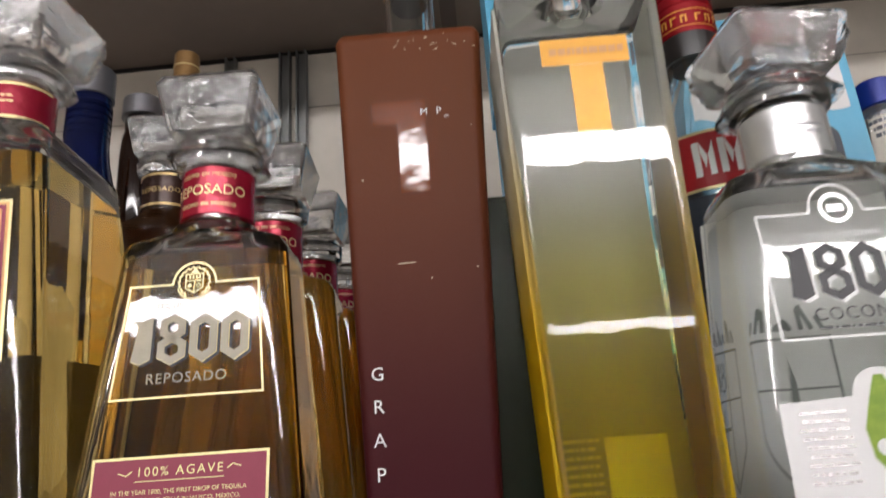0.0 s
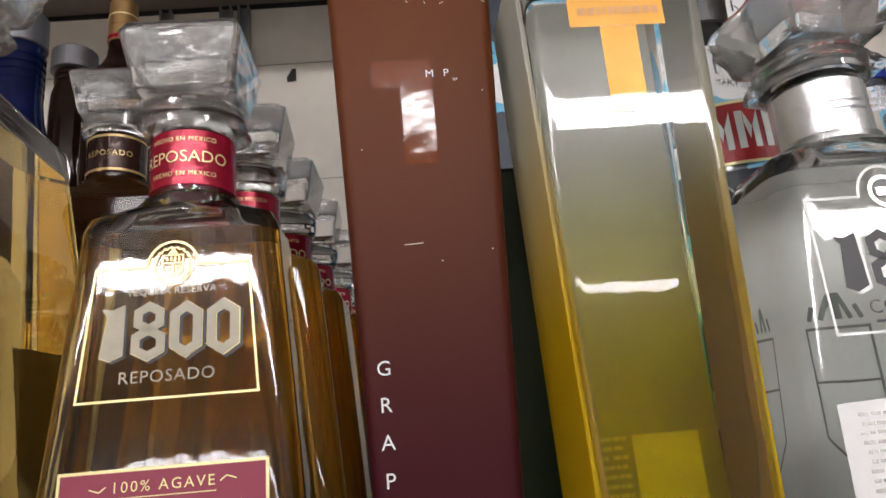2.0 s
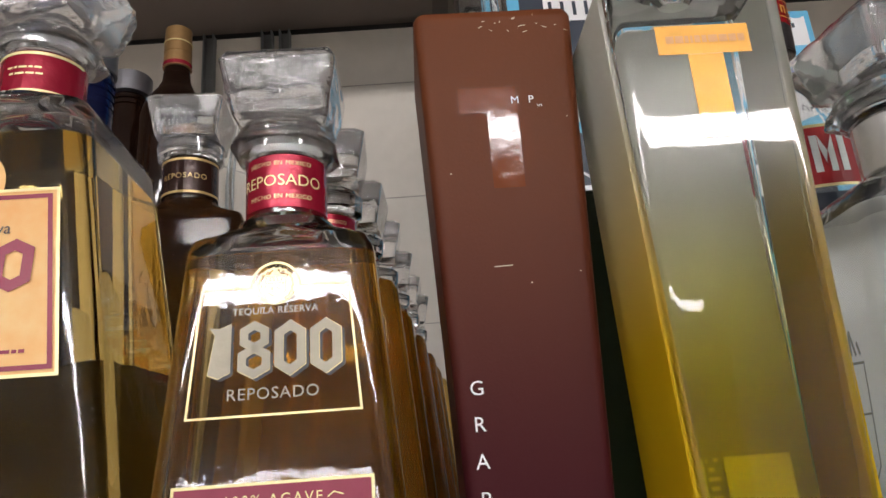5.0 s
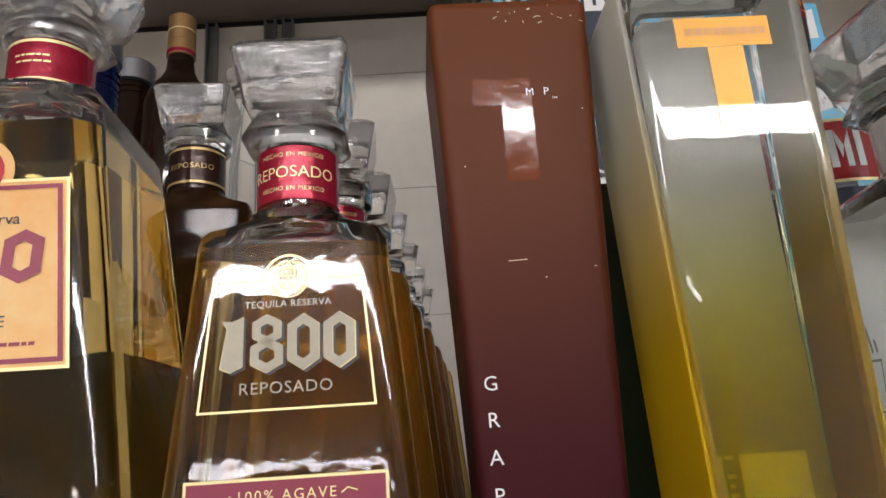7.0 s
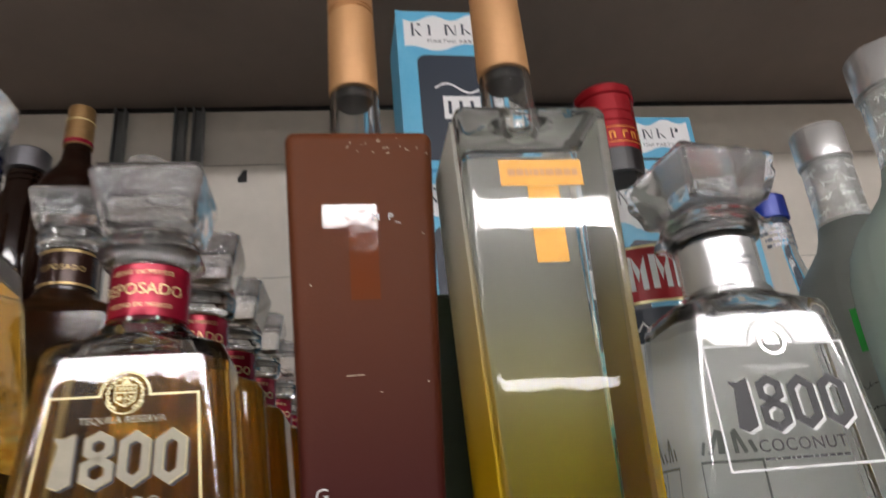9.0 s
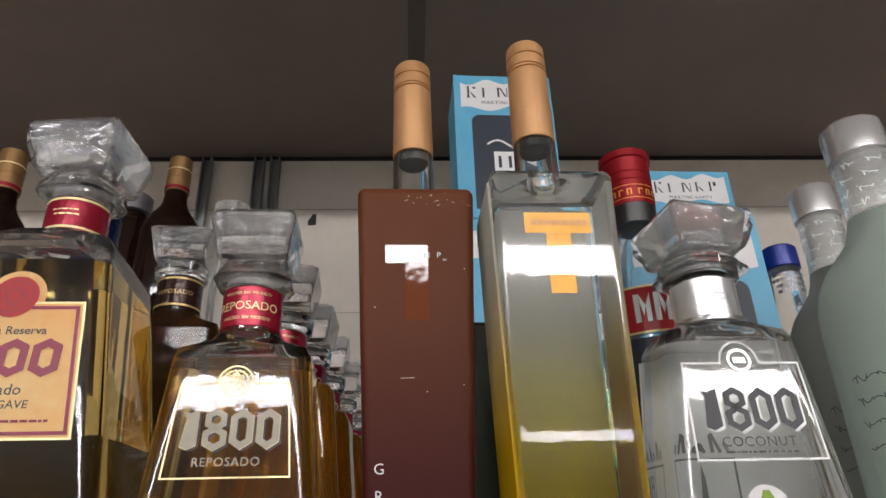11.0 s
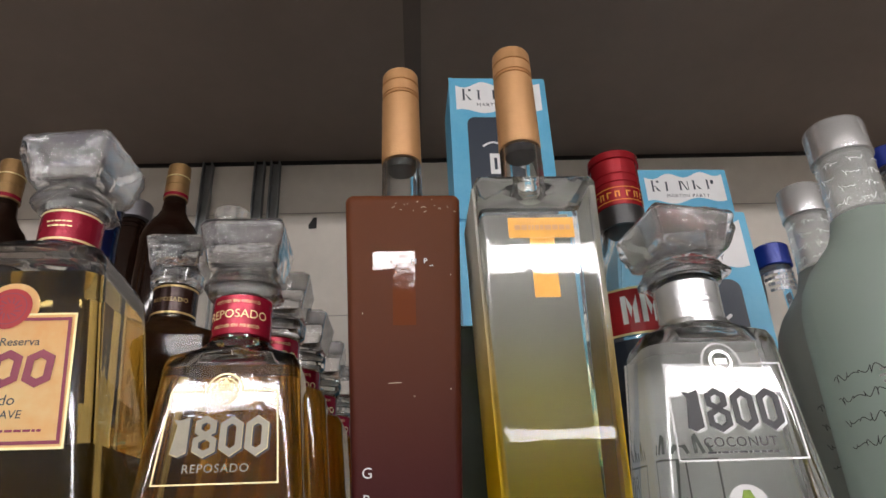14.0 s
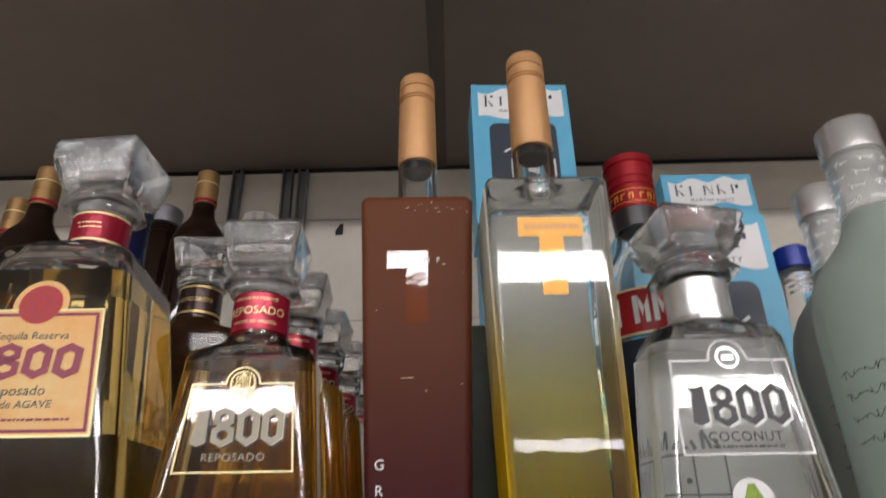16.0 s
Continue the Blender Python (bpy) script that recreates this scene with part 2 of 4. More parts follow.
def laid(bm, f, lift=0.0004):
    """Lays a flat mesh drawn in x, y on the face frame f."""
    bmesh.ops.transform(bm, matrix=f @ Matrix.Translation((0, 0, lift)), verts=bm.verts)
    return bm


def wrapped(bm, r, z, turn=0.0):
    """Bends a flat mesh drawn in x, y round an upright cylinder of radius r, its front towards -y."""
    for v in bm.verts:
        a = v.co.x / r + radians(turn)
        v.co = ((r + 0.0003) * math.sin(a), -(r + 0.0003) * math.cos(a), z + v.co.y)
    return bm


def poly(points, bm=None):
    bm = bm or bmesh.new()
    bm.faces.new([bm.verts.new((x, y, 0)) for x, y in points])
    return bm


def rect(x0, x1, y0, y1, bm=None):
    return poly([(x0, y0), (x1, y0), (x1, y1), (x0, y1)], bm)


def strip_rect(x0, x1, y0, y1, n=16):
    """A rectangle cut into columns, to be bent round a bottle."""
    bm = bmesh.new()
    for i in range(n):
        rect(x0 + (x1 - x0) * i / n, x0 + (x1 - x0) * (i + 1) / n, y0, y1, bm)
    return bm


def outline(points, width, closed=True, bm=None):
    """A flat line of that width along points."""
    bm = bm or bmesh.new()
    pts = [Vector((x, y)) for x, y in points]
    n = len(pts)
    left, right = [], []
    for i, p in enumerate(pts):
        a = (p - pts[i - 1]) if (i or closed) else (pts[1] - p)
        b = (pts[(i + 1) % n] - p) if (i < n - 1 or closed) else (p - pts[i - 1])
        a, b = a.normalized(), b.normalized()
        na, nb = Vector((-a.y, a.x)), Vector((-b.y, b.x))
        m = (na + nb).normalized()
        m *= width / 2 / max(0.4, m.dot(na))
        left.append(bm.verts.new((p.x + m.x, p.y + m.y, 0)))
        right.append(bm.verts.new((p.x - m.x, p.y - m.y, 0)))
    for i in range(n if closed else n - 1):
        j = (i + 1) % n
        bm.faces.new((right[i], right[j], left[j], left[i]))
    return bm


def arc(cx, cy, r, a0, a1, n=14, squash=1.0):
    return [(cx + r * math.cos(radians(a0 + (a1 - a0) * i / n)), cy + squash * r * math.sin(radians(a0 + (a1 - a0) * i / n))) for i in range(n + 1)]


def words(text, size, x=0.0, y=0.0, align="CENTER", spacing=1.0, bm=None):
    """Lettering as a flat mesh in x, y."""
    cu = bpy.data.curves.new("lettering", "FONT")
    cu.body, cu.size, cu.align_x, cu.align_y, cu.space_character = text, size, align, "BOTTOM_BASELINE", spacing
    cu.resolution_u = 3
    ob = bpy.data.objects.new("lettering", cu)
    me = bpy.data.meshes.new_from_object(ob)
    out = bm or bmesh.new()
    old = set(out.verts)
    out.from_mesh(me)
    for v in out.verts:
        if v not in old:
            v.co.x += x
            v.co.y += y
    bpy.data.objects.remove(ob)
    bpy.data.curves.remove(cu)
    bpy.data.meshes.remove(me)
    return out


def mark_shapes(width, height, x, y, bm=None, only=None):
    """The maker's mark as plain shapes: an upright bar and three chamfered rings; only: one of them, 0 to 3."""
    bm = bm or bmesh.new()
    w, h = width, height
    s = w * 0.055
    if only in (None, 0):
        poly([(x - w * 0.5, y + h * 0.08), (x - w * 0.42, y), (x - w * 0.33, y + h * 0.1), (x - w * 0.33, y + h), (x - w * 0.42, y + h * 0.92), (x - w * 0.5, y + h * 0.95), (x - w * 0.455, y + h * 0.8)], bm)
    for k in range(3):
        if only not in (None, k + 1):
            continue
        cx = x + w * (-0.155 + k * 0.272)
        a, b, c = w * 0.085, h * 0.42, h * 0.14
        if k == 0:
            for mid, half, wide in ((0.285, 0.235, 0.090), (0.745, 0.205, 0.078)):
                g, m, e = w * wide, y + h * mid, h * half
                outline([(cx - g, m - e * 0.5), (cx, m - e), (cx + g, m - e * 0.5), (cx + g, m + e * 0.5), (cx, m + e), (cx - g, m + e * 0.5)], s * 1.15, True, bm)
            continue
        outline([(cx - a, y + h / 2 - b + c), (cx, y + h / 2 - b), (cx + a, y + h / 2 - b + c), (cx + a, y + h / 2 + b - c), (cx, y + h / 2 + b), (cx - a, y + h / 2 + b - c)], s * 1.25, True, bm)
    return bm


def print_lines(x0, x1, y, step, count, height, seed, bm=None):
    """Unreadable small print: rows of short bars."""
    rnd = random.Random(seed)
    bm = bm or bmesh.new()
    for k in range(count):
        x = x0 + rnd.uniform(0, 0.1) * (x1 - x0)
        while x < x1 - 0.001:
            w = min(rnd.uniform(0.001, 0.004), x1 - x)
            rect(x, x + w, y - k * step, y - k * step + height, bm)
            x += w + 0.0006
    return bm


def marks(parent, mat, f, w, h, x, y, lift, label=""):
    """Each shape of the mark as a part of its own."""
    for k in range(4):
        part("mark_shape", laid(mark_shapes(w, h, x, y, only=k), f, lift), mat, parent, label)


def print_part(name, bm, mat, parent, label=""):
    """Small print, too fine to pick apart."""
    return tagged(part(name, bm, mat, parent, label), kind="stuff")


# ---- the setting ----
def setting(name, bm, mat, label, category, m=None, smooth=False):
    ob = new(name, mesh_of(name, bm, mat, smooth))
    if m:
        ob.matrix_world = m
    return tagged(ob, label, category, kind="structure")


WALL_AT = pose(0, 1.060, 0, 0, 0, WALL_TURN)
back_wall = setting("wall_back", box(-4.2, 4.2, 0, 0.12, 0, 3.0), WALL, "cream painted wall panels behind the shelf", "wall", WALL_AT)
for z in (2.1295, 1.9415, 1.7535):
    part("panel_joint", box(-4.0, 4.0, -0.0010, 0.001, z - 0.0006, z + 0.0006), JOINT_GREY, back_wall, "thin grey horizontal joint", False)
# The gap's darkness comes from a strip coloured black, not a recess.
bm = box(-4.0, 4.0, -0.003, 0.001, 2.2275, 2.2345)
part("top_gap_strip", bm, BLACK, back_wall, "black strip drawn for the dark gap under the soffit", False)
bm = bmesh.new()
poly([(-0.131, 2.098), (-0.118, 2.099), (-0.118, 2.120), (-0.124, 2.120), (-0.127, 2.114), (-0.132, 2.106)], bm)
bmesh.ops.transform(bm, matrix=Matrix(((1, 0, 0, 0), (0, 0, -1, -0.002), (0, 1, 0, 0), (0, 0, 0, 1))), verts=bm.verts)
part("chipped_hole", bm, BLACK, back_wall, "small dark chipped hole in the wall", False)

soffit = setting("ceiling_soffit", box(-4, 0.017, 0.50, 1.3, SOFFIT, 2.98), SOFFIT_PAINT, "dark brown painted soffit over the shelf", "ceiling", pose(0, 0, 0, 0, 0, WALL_TURN))
soffit.location.y = 0.0
part("second_panel", box(0.023, 4, 0.50, 1.3, SOFFIT, 2.98), SOFFIT_PAINT, soffit, "", False)
part("joint_strip", box(0.008, 0.032, 0.50, 1.3, SOFFIT - 0.003, SOFFIT + 0.02, 0.001), SOFFIT_JOINT, soffit, "darker strip over the panel joint", False)
setting("shelf_board", box(-4, 4, 0.235, 1.25, SHELF - 0.03, SHELF, 0.002), SHELF_BOARD, "grey laminate top shelf carrying the bottles", "shelf")
setting("shelf_riser", box(-0.62, -0.125, 0.585, 1.02, SHELF, SHELF + 0.15, 0.002), SHELF_BOARD, "grey laminate step at the back of the shelf", "shelf")
setting("shelf_front", box(-4, 4, 0.26, 0.30, 0.0, SHELF - 0.031), SHELF_BOARD, "grey closed shelving under the board", "shelving")
# Unseen room shell that shapes bounced light and reflections.
setting("floor", box(-4.2, 4.2, -9.2, 1.6, -0.1, 0.0), ROOM_FLOOR, "unseen store floor, pale to bounce light upward", "floor")
setting("ceiling", box(-4.2, 4.2, -9.2, 1.6, 3.0, 3.1), ROOM_CEILING, "plain unseen store ceiling, coloured dark for dim reflections", "ceiling")
setting("wall_west", box(-4.3, -4.2, -9.2, 1.6, 0, 3.0), ROOM_WALL, "plain unseen store wall, pale to bounce light", "wall")
setting("wall_east", box(4.2, 4.3, -9.2, 1.6, 0, 3.0), ROOM_WALL, "plain unseen store wall, pale to bounce light", "wall")
setting("wall_south", box(-4.2, 4.2, -9.3, -9.2, 0, 3.0), DARK_FAR_WALL, "plain unseen far wall, coloured dark for dim reflections", "wall")


def channel(x, w, label):
    """An upright steel channel screwed to the back wall."""
    ob = thing("steel_channel", label, "steel channel", group="steel channels on the wall")
    ob.matrix_world = WALL_AT
    part("web", box(x - w / 2, x + w / 2, -0.006, -0.001, 1.50, 2.227, 0.0008), STEEL, ob)
    for s in (-1, 1):
        part("flange", box(x + s * w / 2 - 0.0012, x + s * w / 2 + 0.0012, -0.018, -0.001, 1.50, 2.227, 0.0005), STEEL, ob)


channel(-0.308, 0.014, "narrow grey steel channel fixed upright to the wall")
channel(-0.219, 0.015, "grey steel channel fixed upright, one of a close pair")
channel(-0.192, 0.014, "grey steel channel fixed upright, one of a close pair")


# lamps of the store, behind the camera
def tube_light(x, y, z, glow, w=1.30, d=0.16):
    ob = thing("ceiling_light", "long white fluorescent ceiling light, switched on", "ceiling light", (x, y, z), group="rows of ceiling lights")
    part("housing", box(-w / 2 - 0.01, w / 2 + 0.01, -d / 2 - 0.02, d / 2 + 0.02, 0.0, 0.06, 0.006), LAMP_WHITE, ob)
    part("diffuser", loft([(-0.095, w / 2 - 0.02, d / 2 - 0.03, 0.03), (-0.080, w / 2, d / 2 - 0.01, 0.02), (-0.02, w / 2, d / 2, 0.02), (-0.001, w / 2, d / 2, 0.02)], 4), glow, ob, "glowing white diffuser")


for ly in (-2.55, -7.6):
    for lx in (-2.64, -1.32, 0.0, 1.32, 2.64):
        tube_light(lx, ly, 2.93, DIFFUSER if ly > -5 else DIFFUSER_FAR)


# ---- flask-shaped tequila bottle ----
def flask(at, name_label, body, cavity, liquid, liquor, neck, collar, stopper_sections, turn=0, group="", scale=(1, 1, 1), wrap=0.0, plain=None, stop_turn=0):
    """A pyramid-shaped glass bottle: body, liquor, neck ring, foil collar, square glass stopper."""
    ob = thing("tequila_bottle", name_label, "bottle", at, turn, group)
    ob.scale = scale
    bm = loft(body, 6)
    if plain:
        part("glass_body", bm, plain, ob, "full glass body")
    else:
        loft(cavity, 6, inward=True, bm=bm)
        part("glass_body", bm, GLASS if liquor is SPIRIT else AMBER_BOTTLE, ob, "thick clear glass body")
        part("liquor", loft(liquid, 6), liquor, ob, "transparent liquor inside")
    z0, z1, r = collar[:3]
    part("neck_ring", round_loft([(z1 + 0.001, r + 0.0005), (z1 + 0.003, r + 0.0028), (z1 + 0.011, r + 0.0035), (z1 + 0.0135, r + 0.002), (z1 + 0.0145, r - 0.001)], 8), GLASS, ob, "clear glass collar ring")
    foil = part("neck_label", band(r, z0, z1, 10), collar[3], ob, collar[5])
    if len(collar) > 6 and "edges" in collar[6]:
        for e in (z0 + 0.0015, z1 - 0.0015):
            part("edge_line", wrapped(strip_rect(-r * 1.5, r * 1.5, -0.0007, 0.0007, 18), r, e), collar[4], foil)
    h = z1 - z0
    if len(collar) > 6 and "text" in collar[6]:
        part("lettering", wrapped(words("REPOSADO", h * 0.30, 0, 0), r, z0 + h * 0.40), collar[4], foil)
        for k in (0.16, 0.78):
            part("small_lettering", wrapped(words("HECHO EN MEXICO", h * 0.115, 0, 0, spacing=1.1), r, z0 + h * k), collar[4], foil)
    if len(collar) > 6 and "print" in collar[6]:
        print_part("small_print", wrapped(print_lines(-r * 0.45, r * 0.45, 0, 0.0030, 2, 0.0009, 51), r, z0 + h * 0.58), collar[4], foil)
    if len(collar) > 6 and "small" in collar[6]:
        part("lettering", wrapped(words("REPOSADO", h * 0.20, 0, 0, spacing=1.15), r, z0 + h * 0.42), collar[4], foil)
    spin = Matrix.Rotation(radians(stop_turn), 4, "Z")
    bm = loft(stopper_sections, 3)
    bmesh.ops.transform(bm, matrix=spin, verts=bm.verts)
    part("stopper", bm, STOPPER_GLASS, ob, "square flared clear glass stopper")
    if wrap:
        zs, zt = stopper_sections[2][0], stopper_sections[-1][0]
        lo, hx = stopper_sections[2][1], stopper_sections[-2][1]
        k = wrap
        bm = loft([(z1 + 0.006, r + 0.0045, r + 0.0045, 0.012), (zs - 0.002, lo * 0.90, lo * 0.90, 0.010), (zs + 0.001, lo + 0.0008 + 0.002 * k, lo + 0.0008 + 0.002 * k, 0.004),
                   (zs + (zt - zs) * 0.55, hx - 0.0008 + 0.0035 * k, hx - 0.0008 + 0.0025 * k, 0.003), (zt - 0.003, hx + 0.0008 + 0.0015 * k, hx + 0.0008 + 0.0015 * k, 0.0025), (zt + 0.0008, hx - 0.001, hx - 0.001, 0.002)], 5)
        bmesh.ops.subdivide_edges(bm, edges=[e for e in bm.edges if e.calc_length() > 0.003], cuts=8, use_grid_fill=True)
        for v in bm.verts:
            w = v.co + Vector(at)
            v.co += (0.0002 + 0.0007 * k) * noise.noise_vector(w * 130) + 0.0007 * (0.35 + 0.65 * k) * noise.noise_vector(Vector((w.x * 130, w.y * 130, w.z * 290)))
        bmesh.ops.transform(bm, matrix=spin, verts=bm.verts)
        part("cellophane_wrap", bm, FILM, ob, "crinkled clear cellophane over the stopper")
    return ob


def flask_sections(h, bx, by, sx, sy, neck_r, neck_top, level):
    """Body, air space and liquor sections of a flask: base half-sizes bx, by; shoulder half-sizes sx, sy."""
    def at(z, inset):
        k = z / h
        return (z, bx + (sx - bx) * k - inset, by + (sy - by) * k - inset, 0.0095)
    body = [(0, bx - 0.003, by - 0.003, 0.005), at(0.003, 0.0), at(h - 0.006, 0), (h - 0.002, sx - 0.0015, sy - 0.0012, 0.008), (h + 0.001, sx - 0.006, sy - 0.005, 0.009),
            (h + 0.004, sx - 0.013 if sx > 0.033 else sx - 0.011, sy - 0.006, 0.014), (h + 0.007, neck_r + 0.003, neck_r + 0.0015, neck_r), (h + 0.009, neck_r, neck_r, neck_r), (neck_top, neck_r, neck_r, neck_r)]
    w = 0.0045
    cavity = [at(level + 0.0004, w)]
    if level < h - 0.012:
        cavity.append(at(h - 0.010, w))
    cavity += [(h - 0.002, sx - 0.010, sy - 0.008, 0.010), (h + 0.003, neck_r - 0.003, neck_r - 0.003, neck_r), (neck_top - 0.001, neck_r - 0.0035, neck_r - 0.0035, neck_r)]
    liquid = [(0.012, bx - 0.010, by - 0.010, 0.006), at(0.016, w + 0.0015), at(level, w)]
    return body, cavity, liquid


def stopper_at(z0, z1, top):
    m = z0 + (z1 - z0) * 0.72
    return [(z0 - 0.004, top * 0.52, top * 0.52, top * 0.5), (z0, top * 0.56, top * 0.56, top * 0.5), (z0 + 0.001, top * 0.80, top * 0.80, 0.002), (m, top * 0.96, top * 0.96, 0.0015),
            (z1 - 0.003, top, top, 0.002), (z1, top - 0.003, top - 0.003, 0.002)]


def frame_path(b, t, v0, v1, arch, top):
    return [(-b, v0), (b, v0), (t, v1), (arch, v1)] + arc(0, v1 - 0.0002, arch, 0, 180, 14, (top - v1) / arch)[1:-1] + [(-arch, v1), (-t, v1)]


SMALL = flask_sections(0.137, 0.0445, 0.031, 0.0335, 0.0214, 0.0152, 0.170, 0.1285)
SMALL_FACE = face_frame(-0.031, 4.0)


def small_flask(at, liquor, collar, label, prints="", turn=0, group="", scale=(1, 1, 1), wrap=False, plain=None, stop_turn=0, stop=(0.186, 0.2115)):
    ob = flask(at, label, *SMALL, liquor, 0.0152, collar, stopper_at(*stop, 0.0218), turn, group, scale, wrap, plain, stop_turn)
    f = SMALL_FACE
    if prints == "gold":
        part("printed_frame", laid(outline(frame_path(0.0285, 0.0252, 0.0708, 0.1150, 0.0085, 0.1240), 0.0008), f), GOLD_PRINT, ob, "thin gold printed frame")
        bm = outline(arc(0, 0.1152, 0.0068, 200, 340, 12), 0.0005, False)
        for i in range(15):
            a = radians(-52 + 284 * i / 14)
            x, y = 0.0056 * math.cos(a), 0.1155 + 0.0056 * math.sin(a)
            outline([(x, y), (x + 0.0013 * math.cos(a + 0.9), y + 0.0013 * math.sin(a + 0.9))], 0.0008, False, bm)
            outline([(x, y), (x + 0.0011 * math.cos(a - 1.0), y + 0.0011 * math.sin(a - 1.0))], 0.0006, False, bm)
        poly([(-0.0018, 0.1192), (0.0018, 0.1192), (0.0, 0.1216)], bm)
        outline([(-0.0034, 0.1188), (0.0034, 0.1188), (0.0034, 0.1130), (0, 0.1110), (-0.0034, 0.1130)], 0.0005, True, bm)
        outline([(-0.0034, 0.1160), (0.0034, 0.1160)], 0.0005, False, bm)
        outline([(0, 0.1112), (0, 0.1160)], 0.0004, False, bm)
        for x in (-0.0022, -0.0009, 0.0004, 0.0017):
            rect(x, x + 0.0007, 0.1167, 0.1182, bm)
        outline([(-0.0027, 0.1140), (-0.0009, 0.1140)], 0.0007, False, bm)
        outline([(-0.0018, 0.1149), (-0.0018, 0.1131)], 0.0007, False, bm)
        outline(arc(0.0017, 0.1140, 0.0008, 0, 330, 8), 0.0004, True, bm)
        part("crest", laid(bm, f, 0.0006), GOLD_PRINT, ob, "round gold crest")
        part("lettering", laid(words("TEQUILA RESERVA", 0.0034, 0, 0.1052, spacing=1.05), f), CREAM_PRINT, ob)
        marks(ob, MARK_TAN, f, 0.0440, 0.0185, 0.0, 0.0835, 0.0009, "tan maker's mark as plain shapes")
        marks(ob, GOLD_PRINT, f, 0.0446, 0.0189, 0.0, 0.0833, 0.0005)
        marks(ob, DARK_PRINT, f, 0.0446, 0.0189, 0.0009, 0.0826, 0.0003)
        part("lettering", laid(words("REPOSADO", 0.0056, -0.0005, 0.0760, spacing=1.1), f), MARK_TAN, ob)
        lab = part("label", laid(rect(-0.0318, 0.0318, 0.010, 0.0500), f, 0.0003), GOLD_PRINT, ob, "magenta and cream label with gold border")
        part("magenta_field", laid(rect(-0.0308, 0.0308, 0.0285, 0.0490), f, 0.0005), MAGENTA, lab)
        part("cream_field", laid(rect(-0.0308, 0.0308, 0.0110, 0.0280), f, 0.0005), CREAM_PRINT, lab)
        bm = words("100% AGAVE", 0.0046, 0, 0.0430, spacing=1.25)
        outline([(-0.022, 0.0445), (-0.019, 0.0435), (-0.017, 0.0450)], 0.0004, False, bm)
        outline([(0.022, 0.0445), (0.019, 0.0455), (0.017, 0.0440)], 0.0004, False, bm)
        rect(-0.016, 0.016, 0.0412, 0.0415, bm)
        part("lettering", laid(bm, f, 0.0007), GOLD_PRINT, lab)
        for v, line in ((0.0370, "IN THE YEAR 1800, THE FIRST DROP OF TEQUILA"), (0.0341, "RAN FROM OUR STILLS IN JALISCO, MEXICO."), (0.0312, "THE YEAR REAL TEQUILA WAS BORN.")):
            part("lettering", laid(words(line, 0.0022, 0, v), f, 0.0007), GOLD_PRINT, lab)
        bm = outline([(-0.004 + 0.0016 * i, 0.022 + 0.0028 * math.sin(i * 1.9) * math.cos(i * 0.6)) for i in range(13)], 0.0004, False)
        part("scribble", laid(bm, f, 0.0007), DARK_PRINT, lab, "thin black pen flourish")
    elif prints == "white":
        part("printed_frame", laid(outline(frame_path(0.0300, 0.0285, 0.0708, 0.1165, 0.0095, 0.1275), 0.0009), f), SILVER_PRINT, ob, "thin white printed frame")
        bm = outline(arc(0, 0.1180, 0.0052, 0, 342, 18), 0.0014)
        rect(-0.003, 0.003, 0.1165, 0.1195, bm)
        part("crest", laid(bm, f, 0.0006), SILVER_FOIL, ob, "round silver crest")
        part("lettering", laid(words("TEQUILA RESERVA", 0.0030, 0, 0.1065), f), SILVER_PRINT, ob)
        marks(ob, DARK_PRINT, f, 0.0460, 0.0200, 0.0, 0.0840, 0.0007, "charcoal maker's mark as plain shapes")
        marks(ob, SILVER_PRINT, f, 0.0460, 0.0200, 0.0011, 0.0831, 0.0004)
        part("lettering", laid(words("COCONUT", 0.0064, 0, 0.0768, spacing=1.1), f), DARK_PRINT, ob)
        print_part("small_print", laid(print_lines(-0.017, 0.017, 0.0738, 0.002, 1, 0.0009, 8), f), DARK_PRINT, ob)
        tag = [(-0.0365, 0.0500), (-0.0135, 0.0510)] + arc(-0.003, 0.0505, 0.0095, 180, 0, 12, 1.0) + [(0.0085, 0.0510), (0.0320, 0.0500), (0.0355, 0.020), (0.013, 0.020), (0.008, 0.0145), (-0.012, 0.0145), (-0.016, 0.020), (-0.0385, 0.020)]
        st = part("sticker", laid(poly(tag[::-1]), f, 0.0005), PAPER_WHITE, ob, "white bell-topped paper sticker")
        leaf = [(x - 0.003, y - 0.0035) for x, y in ((-0.0015, 0.0610), (0.0015, 0.0610), (0.0050, 0.0530), (0.0085, 0.0440), (0.0080, 0.0350), (0.0045, 0.0300), (0.0045, 0.0240), (-0.0045, 0.0240), (-0.0045, 0.0300), (-0.0080, 0.0350), (-0.0085, 0.0440), (-0.0050, 0.0530))]
        part("printed_fruit", laid(poly(leaf[::-1]), f, 0.0007), GREEN_PRINT, st, "pointed green printed shape")
        bm = bmesh.new()
        for s in (-1, 1):
            poly(arc(-0.003 + s * 0.0040, 0.0345, 0.0027, 0, 330, 10), bm)
        part("white_dots", laid(bm, f, 0.0009), PAPER_WHITE, st)
        bm = print_lines(-0.032, -0.016, 0.046, 0.0027, 9, 0.0010, 5)
        print_lines(0.011, 0.028, 0.046, 0.0027, 9, 0.0010, 6, bm)
        print_part("small_print", laid(bm, f, 0.0007), SILVER_CAP, st)
        # drawing etched on the rear face, seen through the bottle
        g = face_frame(0.031, -4.0)
        bm = outline([(-0.036, 0.068), (-0.004, 0.068), (-0.004, 0.030), (-0.020, 0.014), (-0.036, 0.030)], 0.0010)
        outline([(-0.036, 0.049), (-0.004, 0.049)], 0.0008, False, bm)
